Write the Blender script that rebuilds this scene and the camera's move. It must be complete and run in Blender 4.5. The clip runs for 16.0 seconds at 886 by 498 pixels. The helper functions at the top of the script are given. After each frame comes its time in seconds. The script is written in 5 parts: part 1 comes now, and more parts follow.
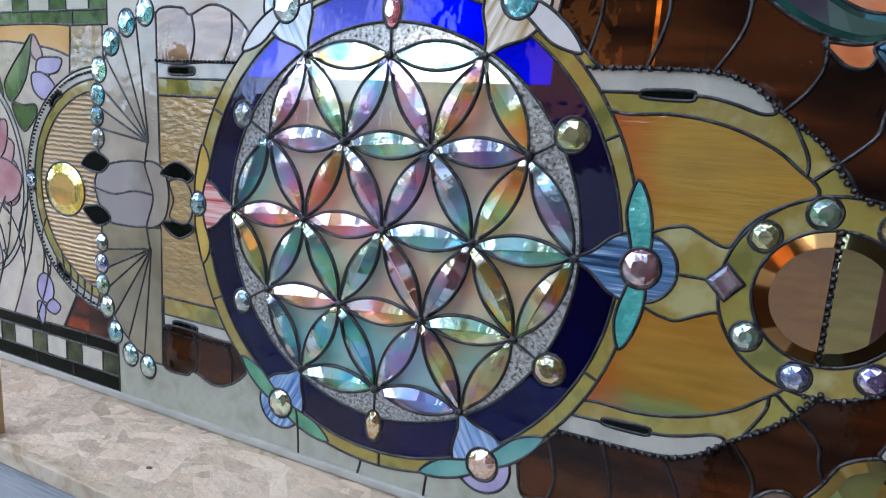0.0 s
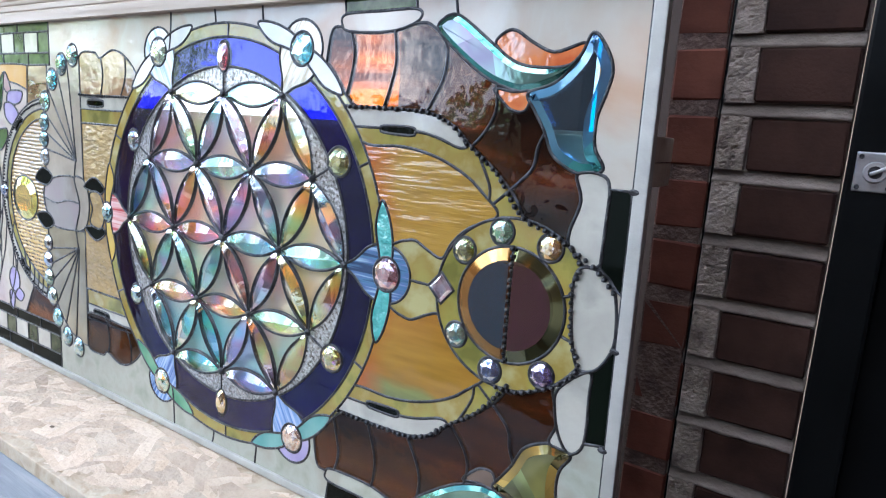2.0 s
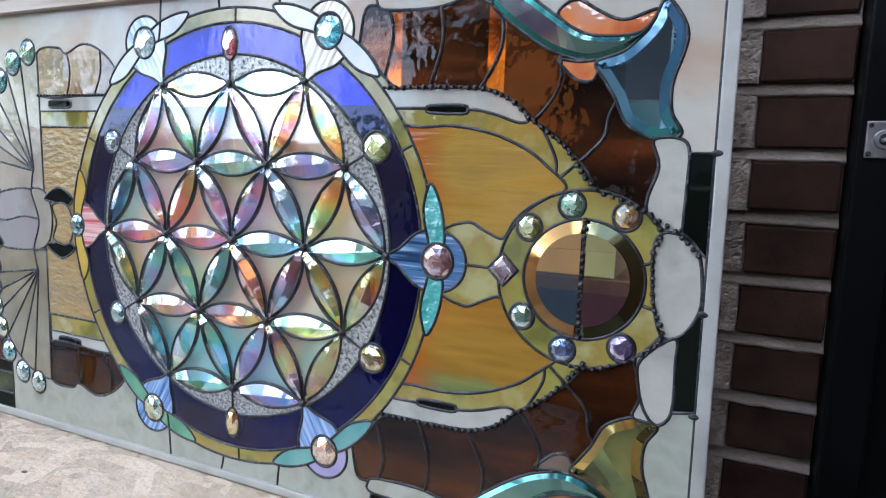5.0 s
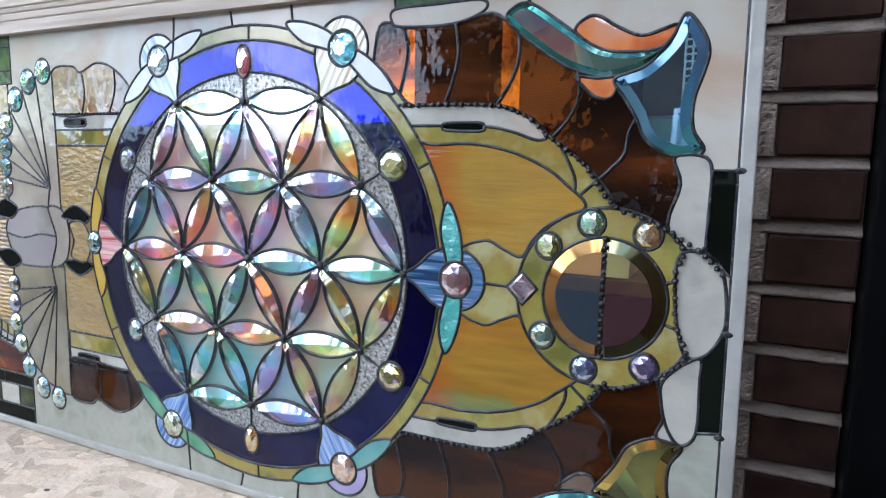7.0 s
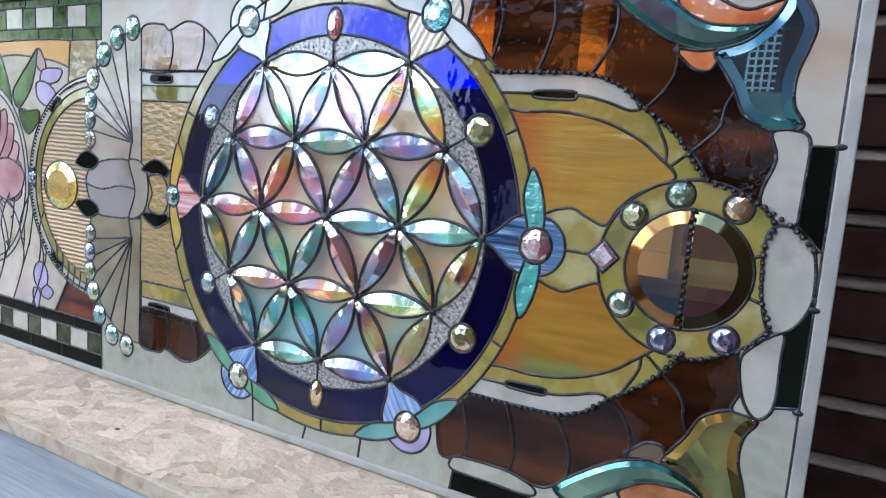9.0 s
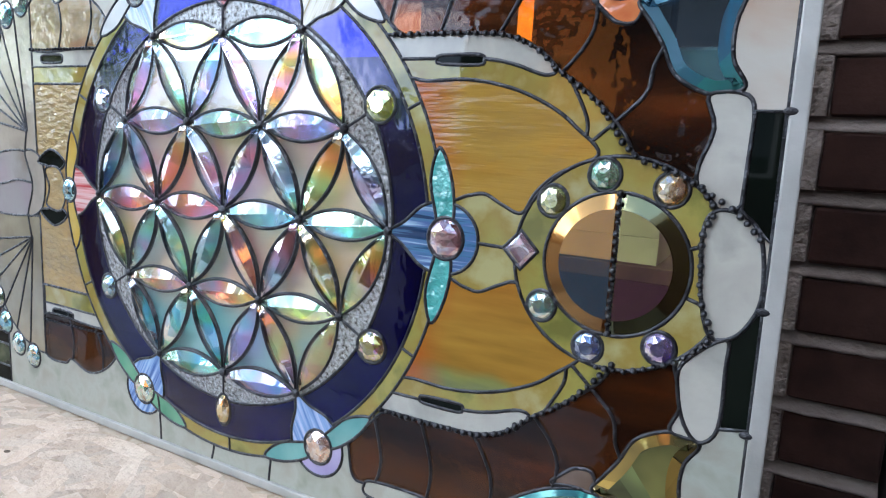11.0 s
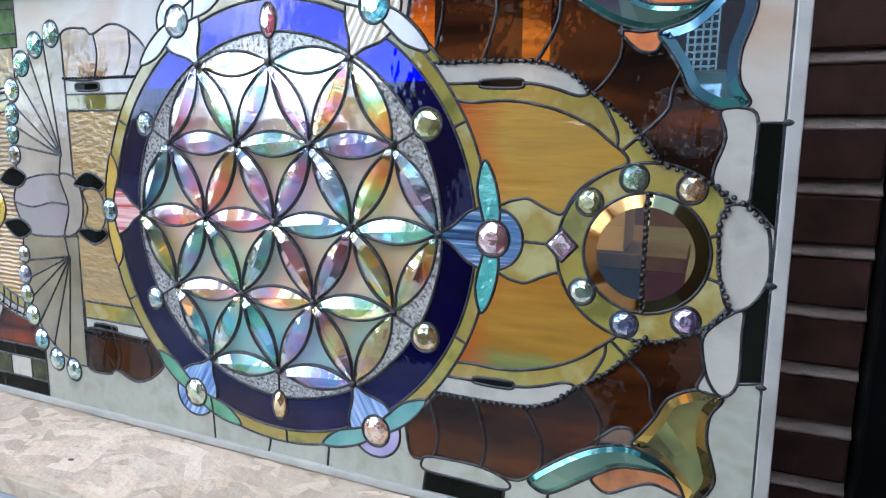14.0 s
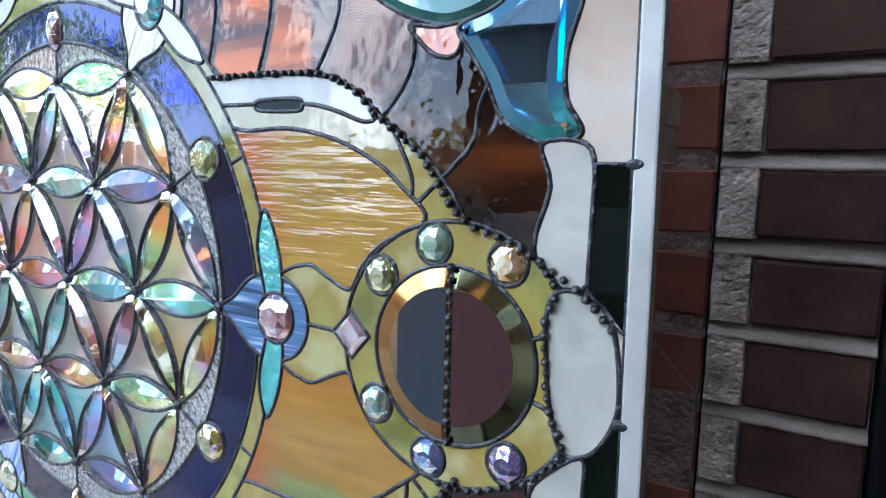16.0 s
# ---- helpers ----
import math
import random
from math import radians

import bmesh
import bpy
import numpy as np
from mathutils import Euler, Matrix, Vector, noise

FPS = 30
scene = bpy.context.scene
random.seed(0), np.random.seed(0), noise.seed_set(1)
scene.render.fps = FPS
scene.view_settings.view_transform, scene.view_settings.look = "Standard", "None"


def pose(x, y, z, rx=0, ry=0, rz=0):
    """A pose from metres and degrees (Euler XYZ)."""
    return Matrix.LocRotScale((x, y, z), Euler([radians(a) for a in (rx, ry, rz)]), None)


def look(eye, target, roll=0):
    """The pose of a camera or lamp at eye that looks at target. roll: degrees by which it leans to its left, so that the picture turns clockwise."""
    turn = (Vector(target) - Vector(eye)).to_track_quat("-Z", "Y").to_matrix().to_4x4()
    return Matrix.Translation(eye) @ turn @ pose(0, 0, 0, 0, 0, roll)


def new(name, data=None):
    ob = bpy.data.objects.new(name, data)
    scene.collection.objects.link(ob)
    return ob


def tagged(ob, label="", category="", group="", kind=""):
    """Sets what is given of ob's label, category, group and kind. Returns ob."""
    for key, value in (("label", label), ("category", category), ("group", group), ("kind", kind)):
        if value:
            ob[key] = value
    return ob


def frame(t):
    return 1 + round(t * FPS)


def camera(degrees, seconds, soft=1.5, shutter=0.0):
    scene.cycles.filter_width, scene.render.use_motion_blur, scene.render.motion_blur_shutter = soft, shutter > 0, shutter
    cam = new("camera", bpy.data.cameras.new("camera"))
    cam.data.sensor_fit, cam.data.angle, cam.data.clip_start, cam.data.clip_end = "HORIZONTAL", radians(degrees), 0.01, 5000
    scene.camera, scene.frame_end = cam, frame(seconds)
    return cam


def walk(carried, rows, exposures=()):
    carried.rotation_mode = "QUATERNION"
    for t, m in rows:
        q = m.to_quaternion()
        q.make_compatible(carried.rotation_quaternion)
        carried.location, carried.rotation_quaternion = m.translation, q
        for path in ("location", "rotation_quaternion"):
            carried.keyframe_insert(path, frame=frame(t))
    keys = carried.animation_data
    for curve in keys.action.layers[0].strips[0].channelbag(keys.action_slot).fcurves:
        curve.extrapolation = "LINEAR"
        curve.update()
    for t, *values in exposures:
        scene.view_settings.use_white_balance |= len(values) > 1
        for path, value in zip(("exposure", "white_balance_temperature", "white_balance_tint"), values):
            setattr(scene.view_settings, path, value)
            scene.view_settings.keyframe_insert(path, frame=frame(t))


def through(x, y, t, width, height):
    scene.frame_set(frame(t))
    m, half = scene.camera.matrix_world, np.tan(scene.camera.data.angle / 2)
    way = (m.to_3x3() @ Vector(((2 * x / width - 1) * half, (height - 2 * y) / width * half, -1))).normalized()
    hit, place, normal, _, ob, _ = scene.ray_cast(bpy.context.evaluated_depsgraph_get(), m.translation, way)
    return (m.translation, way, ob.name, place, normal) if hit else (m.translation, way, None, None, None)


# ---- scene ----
cam = camera(70.6, 16.0, soft=1.15)
PATH = [
    (0, (0.294, -0.492, 1.215), (-0.543, 1.286, 0.84), 3.7),
    (0.5, (0.312, -0.499, 1.217), (-0.429, 1.32, 0.839), 4.1),
    (1, (0.378, -0.493, 1.228), (-0.453, 1.291, 0.876), 3.6),
    (1.5, (0.495, -0.464, 1.237), (-0.425, 1.276, 0.882), 4.2),
    (2, (0.573, -0.444, 1.248), (-0.486, 1.214, 0.892), 4.0),
    (2.5, (0.586, -0.435, 1.254), (-0.582, 1.159, 0.944), 1.6),
    (3, (0.571, -0.429, 1.232), (-0.623, 1.147, 0.931), 0.9),
    (3.2, (0.569, -0.433, 1.223), (-0.603, 1.161, 0.926), 0.8),
    (5.3, (0.439, -0.494, 1.201), (-0.342, 1.329, 0.944), 1.9),
    (5.5, (0.435, -0.486, 1.205), (-0.361, 1.331, 0.947), 1.2),
    (6, (0.453, -0.459, 1.223), (-0.453, 1.304, 0.961), 3.0),
    (6.5, (0.459, -0.47, 1.219), (-0.412, 1.311, 0.959), 1.7),
    (7, (0.445, -0.488, 1.219), (-0.39, 1.309, 0.949), 1.1),
    (7.5, (0.429, -0.504, 1.209), (-0.417, 1.289, 0.944), 2.3),
    (8, (0.411, -0.52, 1.202), (-0.467, 1.257, 0.93), 4.1),
    (8.5, (0.403, -0.529, 1.197), (-0.507, 1.23, 0.919), 4.5),
    (9, (0.407, -0.524, 1.189), (-0.492, 1.24, 0.905), 4.4),
    (9.5, (0.419, -0.487, 1.186), (-0.456, 1.287, 0.888), 4.3),
    (10, (0.433, -0.434, 1.182), (-0.473, 1.32, 0.862), 3.5),
    (10.2, (0.439, -0.412, 1.182), (-0.485, 1.333, 0.863), 3.4),
    (12.3, (0.446, -0.445, 1.212), (-0.433, 1.323, 0.89), 2.3),
    (12.5, (0.437, -0.461, 1.215), (-0.444, 1.308, 0.911), 2.1),
    (13, (0.419, -0.491, 1.212), (-0.447, 1.286, 0.904), 0.5),
    (13.5, (0.404, -0.503, 1.201), (-0.403, 1.299, 0.882), 0.7),
    (14, (0.401, -0.509, 1.2), (-0.372, 1.306, 0.869), 0.8),
    (14.5, (0.416, -0.496, 1.192), (-0.318, 1.336, 0.864), 0.8),
    (15, (0.46, -0.447, 1.193), (-0.257, 1.39, 0.855), 0.2),
    (15.5, (0.493, -0.366, 1.196), (-0.36, 1.415, 0.884), -0.8),
    (16, (0.513, -0.279, 1.213), (-0.488, 1.435, 0.967), 1.4),
]
walk(cam, [(t, look(eye, target, roll)) for t, eye, target, roll in PATH],
     exposures=[(0, 0.58, 5850, 8), (1, 0.96, 5850, 8), (2.2, 1.25, 5850, 8), (3.2, 1.22, 5850, 8),
                (5.3, 0.95, 5850, 8), (7.5, 1.0, 5900, 8), (9, 0.9, 5900, 8), (10.2, 0.92, 5900, 8), (12.5, 1.12, 5850, 8), (14, 1.08, 5850, 8), (15, 1.1, 5750, 7), (16, 1.36, 5500, 6)])

# ---- light ----
SUN_EL, SUN_AZ = radians(44), radians(70)   # the sun stands behind the brick walls, clockwise from +y
world = bpy.data.worlds.new("sky")
scene.world = world
world.use_nodes = True
wn = world.node_tree
sky = wn.nodes.new("ShaderNodeTexSky")
sky.sky_type = "NISHITA"
sky.sun_disc = False
sky.sun_elevation, sky.sun_rotation = SUN_EL, SUN_AZ
sky.air_density, sky.dust_density, sky.ozone_density = 1.0, 1.5, 1.0
bg = wn.nodes["Background"]
bg.inputs["Strength"].default_value = 0.15
# thin broken cloud over the blue
tc = wn.nodes.new("ShaderNodeTexCoord")
cl = wn.nodes.new("ShaderNodeTexNoise")
cl.inputs["Scale"].default_value, cl.inputs["Detail"].default_value = 4.5, 9
cr = wn.nodes.new("ShaderNodeValToRGB")
cr.color_ramp.elements[0].position, cr.color_ramp.elements[1].position = 0.50, 0.60
mixc = wn.nodes.new("ShaderNodeMix")
mixc.data_type = "RGBA"
wn.links.new(tc.outputs["Generated"], cl.inputs["Vector"])
wn.links.new(cl.outputs["Fac"], cr.inputs["Fac"])
# the cloud closes up towards the horizon
sx = wn.nodes.new("ShaderNodeSeparateXYZ")
wn.links.new(tc.outputs["Generated"], sx.inputs[0])
up, pw_, ad = (wn.nodes.new("ShaderNodeMath") for _ in range(3))
up.operation, up.use_clamp, up.inputs[0].default_value = "SUBTRACT", True, 1.0
pw_.operation, pw_.inputs[1].default_value = "POWER", 4.0
ad.operation, ad.use_clamp, ad.inputs[1].default_value = "MULTIPLY_ADD", True, 0.75
wn.links.new(sx.outputs["Z"], up.inputs[1])
wn.links.new(up.outputs[0], pw_.inputs[0])
wn.links.new(pw_.outputs[0], ad.inputs[0])
ad.inputs[2].default_value = 0.0
hz = wn.nodes.new("ShaderNodeMix")
hz.data_type = "RGBA"
hz.inputs[7].default_value = (21, 25, 32, 1)
wn.links.new(ad.outputs[0], hz.inputs[0])
wn.links.new(sky.outputs["Color"], hz.inputs[6])
wn.links.new(cr.outputs["Color"], mixc.inputs[0])
mixc.inputs[7].default_value = (36, 37, 40, 1)
wn.links.new(hz.outputs[2], mixc.inputs[6])
wn.links.new(mixc.outputs[2], bg.inputs["Color"])
sun = new("sun", bpy.data.lights.new("sun", "SUN"))
sun.data.energy, sun.data.angle, sun.data.color = 3.5, radians(0.6), (1, 0.93, 0.84)
sun.matrix_world = look((5 * math.sin(SUN_AZ) * math.cos(SUN_EL), 5 * math.cos(SUN_AZ) * math.cos(SUN_EL), 5 * math.sin(SUN_EL)), (0, 0, 0))

# ---- materials ----
def nodes_of(name):
    m = bpy.data.materials.new(name)
    m.use_nodes = True
    nt = m.node_tree
    return m, nt, nt.nodes, nt.links, nt.nodes["Principled BSDF"]


def surface(name, colours, scale=8.0, stretch=(1, 1, 1), rough=0.5, metal=0.0, bump=0.0, bump_scale=60.0, bump_stretch=(1, 1, 1),
            coat=0.0, vary=0.0, distort=0.0, spec=0.5, seep=0.0, ior=1.5, coat_ior=1.6, dim=1.0, ribs=0.0, rib_turn=0.0, rib_colour=False, through=None):
    """A surface whose colour wanders between the given colours by noise, with fine relief; vary shifts it from piece to piece."""
    m, nt, n, l, bsdf = nodes_of(name)
    co = n.new("ShaderNodeTexCoord")
    info = n.new("ShaderNodeObjectInfo")
    off = n.new("ShaderNodeVectorMath")
    off.operation = "MULTIPLY_ADD"
    off.inputs[1].default_value = (7.3, 5.1, 9.7)
    l.new(info.outputs["Random"], off.inputs[0])
    l.new(co.outputs["Object"], off.inputs[2])
    mp = n.new("ShaderNodeMapping")
    mp.inputs["Scale"].default_value = stretch
    l.new(off.outputs[0], mp.inputs["Vector"])
    nz = n.new("ShaderNodeTexNoise")
    nz.inputs["Scale"].default_value, nz.inputs["Detail"].default_value, nz.inputs["Distortion"].default_value = scale, 6, distort
    l.new(mp.outputs[0], nz.inputs["Vector"])
    ramp = n.new("ShaderNodeValToRGB")
    els = ramp.color_ramp.elements
    while len(els) < len(colours):
        els.new(0.5)
    for i, c in enumerate(colours):
        els[i].position = 0.32 + 0.36 * i / max(1, len(colours) - 1)
        els[i].color = (*(v * dim for v in c), 1)
    l.new(nz.outputs["Fac"], ramp.inputs["Fac"])
    wave = None
    if ribs:
        mw, wave = n.new("ShaderNodeMapping"), n.new("ShaderNodeTexWave")
        mw.inputs["Rotation"].default_value = (0, radians(rib_turn), 0)
        wave.bands_direction = "Z"
        wave.inputs["Scale"].default_value = 0.314 / ribs
        wave.inputs["Distortion"].default_value = 0.9 if rib_colour else 2.4
        wave.inputs["Detail"].default_value = 3.0 if rib_colour else 2.0
        wave.inputs["Detail Scale"].default_value = 1.0 if rib_colour else 1.8
        l.new(co.outputs["Object"], mw.inputs["Vector"])
        l.new(mw.outputs[0], wave.inputs["Vector"])
        if rib_colour:
            ms_, ns, rs_ = n.new("ShaderNodeMapping"), n.new("ShaderNodeTexNoise"), n.new("ShaderNodeMapRange")
            ms_.inputs["Scale"].default_value = (7, 1, 130)
            ns.inputs["Scale"].default_value, ns.inputs["Detail"].default_value = 1.7, 3
            rs_.inputs["From Min"].default_value, rs_.inputs["From Max"].default_value = 0.36, 0.64
            rs_.inputs["To Min"].default_value, rs_.inputs["To Max"].default_value = 0.30, 0.70
            l.new(mw.outputs[0], ms_.inputs["Vector"])
            l.new(ms_.outputs[0], ns.inputs["Vector"])
            l.new(ns.outputs["Fac"], rs_.inputs["Value"])
            l.new(rs_.outputs[0], ramp.inputs["Fac"])
    hsv = n.new("ShaderNodeHueSaturation")
    mr = n.new("ShaderNodeMapRange")
    mr.inputs["To Min"].default_value, mr.inputs["To Max"].default_value = 1 - vary, 1 + vary
    l.new(info.outputs["Random"], mr.inputs["Value"])
    l.new(mr.outputs[0], hsv.inputs["Value"])
    l.new(ramp.outputs["Color"], hsv.inputs["Color"])
    l.new(hsv.outputs["Color"], bsdf.inputs["Base Color"])
    bsdf.inputs["Metallic"].default_value = metal
    bsdf.inputs["Roughness"].default_value = rough
    bsdf.inputs["Coat Weight"].default_value = coat
    bsdf.inputs["Coat Roughness"].default_value = 0.03
    bsdf.inputs["Coat IOR"].default_value = coat_ior
    bsdf.inputs["Specular IOR Level"].default_value = spec
    bsdf.inputs["IOR"].default_value = ior
    if bump:
        mb = n.new("ShaderNodeMapping")
        mb.inputs["Scale"].default_value = bump_stretch
        l.new(co.outputs["Object"], mb.inputs["Vector"])
        nb = n.new("ShaderNodeTexNoise")
        nb.inputs["Scale"].default_value, nb.inputs["Detail"].default_value = bump_scale, 3
        l.new(mb.outputs[0], nb.inputs["Vector"])
        bp = n.new("ShaderNodeBump")
        bp.inputs["Strength"].default_value, bp.inputs["Distance"].default_value = bump, 0.01
        l.new((wave or nb).outputs["Fac"], bp.inputs["Height"])
        l.new(bp.outputs[0], bsdf.inputs["Normal"])
        if coat:
            l.new(bp.outputs[0], bsdf.inputs["Coat Normal"])
    if seep:
        tr = n.new("ShaderNodeBsdfTransparent")
        mx = n.new("ShaderNodeMixShader")
        mx.inputs[0].default_value = seep
        l.new(hsv.outputs["Color"], tr.inputs["Color"])
        if through:     # the colour of light that comes through runs in the same streaks
            run = n.new("ShaderNodeMix")
            run.data_type = "RGBA"
            run.inputs[6].default_value, run.inputs[7].default_value = (*through[0], 1), (*through[1], 1)
            cut_ = n.new("ShaderNodeMapRange")
            cut_.inputs["From Min"].default_value, cut_.inputs["From Max"].default_value = 0.32, 0.62
            l.new(nz.outputs["Fac"], cut_.inputs["Value"])
            l.new(cut_.outputs[0], run.inputs[0])
            l.new(run.outputs[2], tr.inputs["Color"])
        l.new(bsdf.outputs[0], mx.inputs[1])
        l.new(tr.outputs[0], mx.inputs[2])
        l.new(mx.outputs[0], n["Material Output"].inputs["Surface"])
    return m


def clear_glass(name, tint, rough=0.02, bump=0.0, bump_scale=80.0, gloss=1.0, sheen=(1, 1, 1)):
    """Thin sheet glass: see-through, with the gloss of its two faces."""
    m, nt, n, l, bsdf = nodes_of(name)
    tr, gl, lw, mx = (n.new("ShaderNode" + k) for k in ("BsdfTransparent", "BsdfGlossy", "LayerWeight", "MixShader"))
    pw, mul = n.new("ShaderNodeMath"), n.new("ShaderNodeMath")
    pw.operation, pw.inputs[1].default_value = "POWER", 4.0
    mul.operation, mul.use_clamp = "MULTIPLY_ADD", True
    mul.inputs[1].default_value, mul.inputs[2].default_value = 0.8, 0.06 * gloss
    lw.inputs["Blend"].default_value = 0.5
    tr.inputs["Color"].default_value = (*tint, 1)
    gl.inputs["Roughness"].default_value = rough
    gl.inputs["Color"].default_value = (*sheen, 1)
    l.new(lw.outputs["Facing"], pw.inputs[0])
    l.new(pw.outputs[0], mul.inputs[0])
    l.new(mul.outputs[0], mx.inputs[0])
    l.new(tr.outputs[0], mx.inputs[1])
    l.new(gl.outputs[0], mx.inputs[2])
    l.new(mx.outputs[0], n["Material Output"].inputs["Surface"])
    if bump:
        co = n.new("ShaderNodeTexCoord")
        nb = n.new("ShaderNodeTexNoise")
        nb.inputs["Scale"].default_value, nb.inputs["Detail"].default_value = bump_scale, 3
        bp = n.new("ShaderNodeBump")
        bp.inputs["Strength"].default_value, bp.inputs["Distance"].default_value = bump, 0.01
        l.new(co.outputs["Object"], nb.inputs["Vector"])
        l.new(nb.outputs["Fac"], bp.inputs["Height"])
        l.new(bp.outputs[0], gl.inputs["Normal"])
    return m


def dichroic(name, stops, scale=40.0, rough=0.08, seep=0.25, metal=0.75, stretch=(1, 1, 1), cells=0.30, flow=0.35, lift=1.0, coat=0.6, coat_ior=1.5, deepen=2.0, spread=0.0, ripple=0.025):
    """Coated bevel glass: each piece has its own run of interference colours, broken into patches."""
    m, nt, n, l, bsdf = nodes_of(name)
    co, info = n.new("ShaderNodeTexCoord"), n.new("ShaderNodeObjectInfo")
    off = n.new("ShaderNodeVectorMath")
    off.operation = "MULTIPLY_ADD"
    off.inputs[1].default_value = (3.3, 5.1, 4.7)
    l.new(info.outputs["Random"], off.inputs[0])
    l.new(co.outputs["Object"], off.inputs[2])
    mp = n.new("ShaderNodeMapping")
    mp.inputs["Scale"].default_value = stretch
    mp.inputs["Rotation"].default_value = (0, radians(35), 0)
    l.new(off.outputs[0], mp.inputs["Vector"])
    vor = n.new("ShaderNodeTexVoronoi")
    vor.inputs["Scale"].default_value = scale
    l.new(mp.outputs[0], vor.inputs["Vector"])
    nz = n.new("ShaderNodeTexNoise")
    nz.inputs["Scale"].default_value = scale * 0.9
    l.new(mp.outputs[0], nz.inputs["Vector"])
    sep = n.new("ShaderNodeSeparateColor")
    l.new(vor.outputs["Color"], sep.inputs[0])
    a = n.new("ShaderNodeMath"); a.operation = "MULTIPLY_ADD"; a.inputs[1].default_value = cells
    l.new(sep.outputs[0], a.inputs[0]); l.new(info.outputs["Random"], a.inputs[2])
    b = n.new("ShaderNodeMath"); b.operation = "MULTIPLY_ADD"; b.inputs[1].default_value = flow
    l.new(nz.outputs["Fac"], b.inputs[0]); l.new(a.outputs[0], b.inputs[2])
    f = n.new("ShaderNodeMath"); f.operation = "FRACT"
    l.new(b.outputs[0], f.inputs[0])
    ramp = n.new("ShaderNodeValToRGB")
    els = ramp.color_ramp.elements
    while len(els) < len(stops):
        els.new(0.5)
    for i, c in enumerate(stops):
        els[i].position = i / (len(stops) - 1)
        els[i].color = (*c, 1)
    l.new(f.outputs[0], ramp.inputs["Fac"])
    # patches of darker and lighter coating
    val = n.new("ShaderNodeMapRange")
    val.inputs["To Min"].default_value, val.inputs["To Max"].default_value = lift * (1 - 2 * cells), lift * (1 + 1.5 * cells)
    l.new(sep.outputs[1], val.inputs["Value"])
    hsv = n.new("ShaderNodeHueSaturation")
    l.new(ramp.outputs[0], hsv.inputs["Color"])
    l.new(val.outputs[0], hsv.inputs["Value"])
    l.new(hsv.outputs[0], bsdf.inputs["Base Color"])
    bsdf.inputs["Metallic"].default_value, bsdf.inputs["Roughness"].default_value = metal, rough
    bsdf.inputs["Coat Weight"].default_value, bsdf.inputs["Coat IOR"].default_value = coat, coat_ior
    bsdf.inputs["Coat Roughness"].default_value = 0.02
    nb = n.new("ShaderNodeTexNoise"); nb.inputs["Scale"].default_value = 90
    l.new(co.outputs["Object"], nb.inputs["Vector"])
    bp = n.new("ShaderNodeBump"); bp.inputs["Strength"].default_value, bp.inputs["Distance"].default_value = ripple, 0.01
    l.new(nb.outputs["Fac"], bp.inputs["Height"]); l.new(bp.outputs[0], bsdf.inputs["Normal"])
    tr, mx = n.new("ShaderNodeBsdfTransparent"), n.new("ShaderNodeMixShader")
    film = n.new("ShaderNodeMapRange")
    film.inputs["To Min"].default_value, film.inputs["To Max"].default_value = seep * (1 - spread), min(0.95, seep * (1 + spread))
    l.new(sep.outputs[2], film.inputs["Value"])
    l.new(film.outputs[0], mx.inputs[0])
    deep = n.new("ShaderNodeHueSaturation")
    deep.inputs["Saturation"].default_value, deep.inputs["Value"].default_value = deepen, 1.1
    l.new(ramp.outputs[0], deep.inputs["Color"])
    l.new(deep.outputs[0], tr.inputs["Color"])
    l.new(bsdf.outputs[0], mx.inputs[1]); l.new(tr.outputs[0], mx.inputs[2])
    l.new(mx.outputs[0], n["Material Output"].inputs["Surface"])
    return m


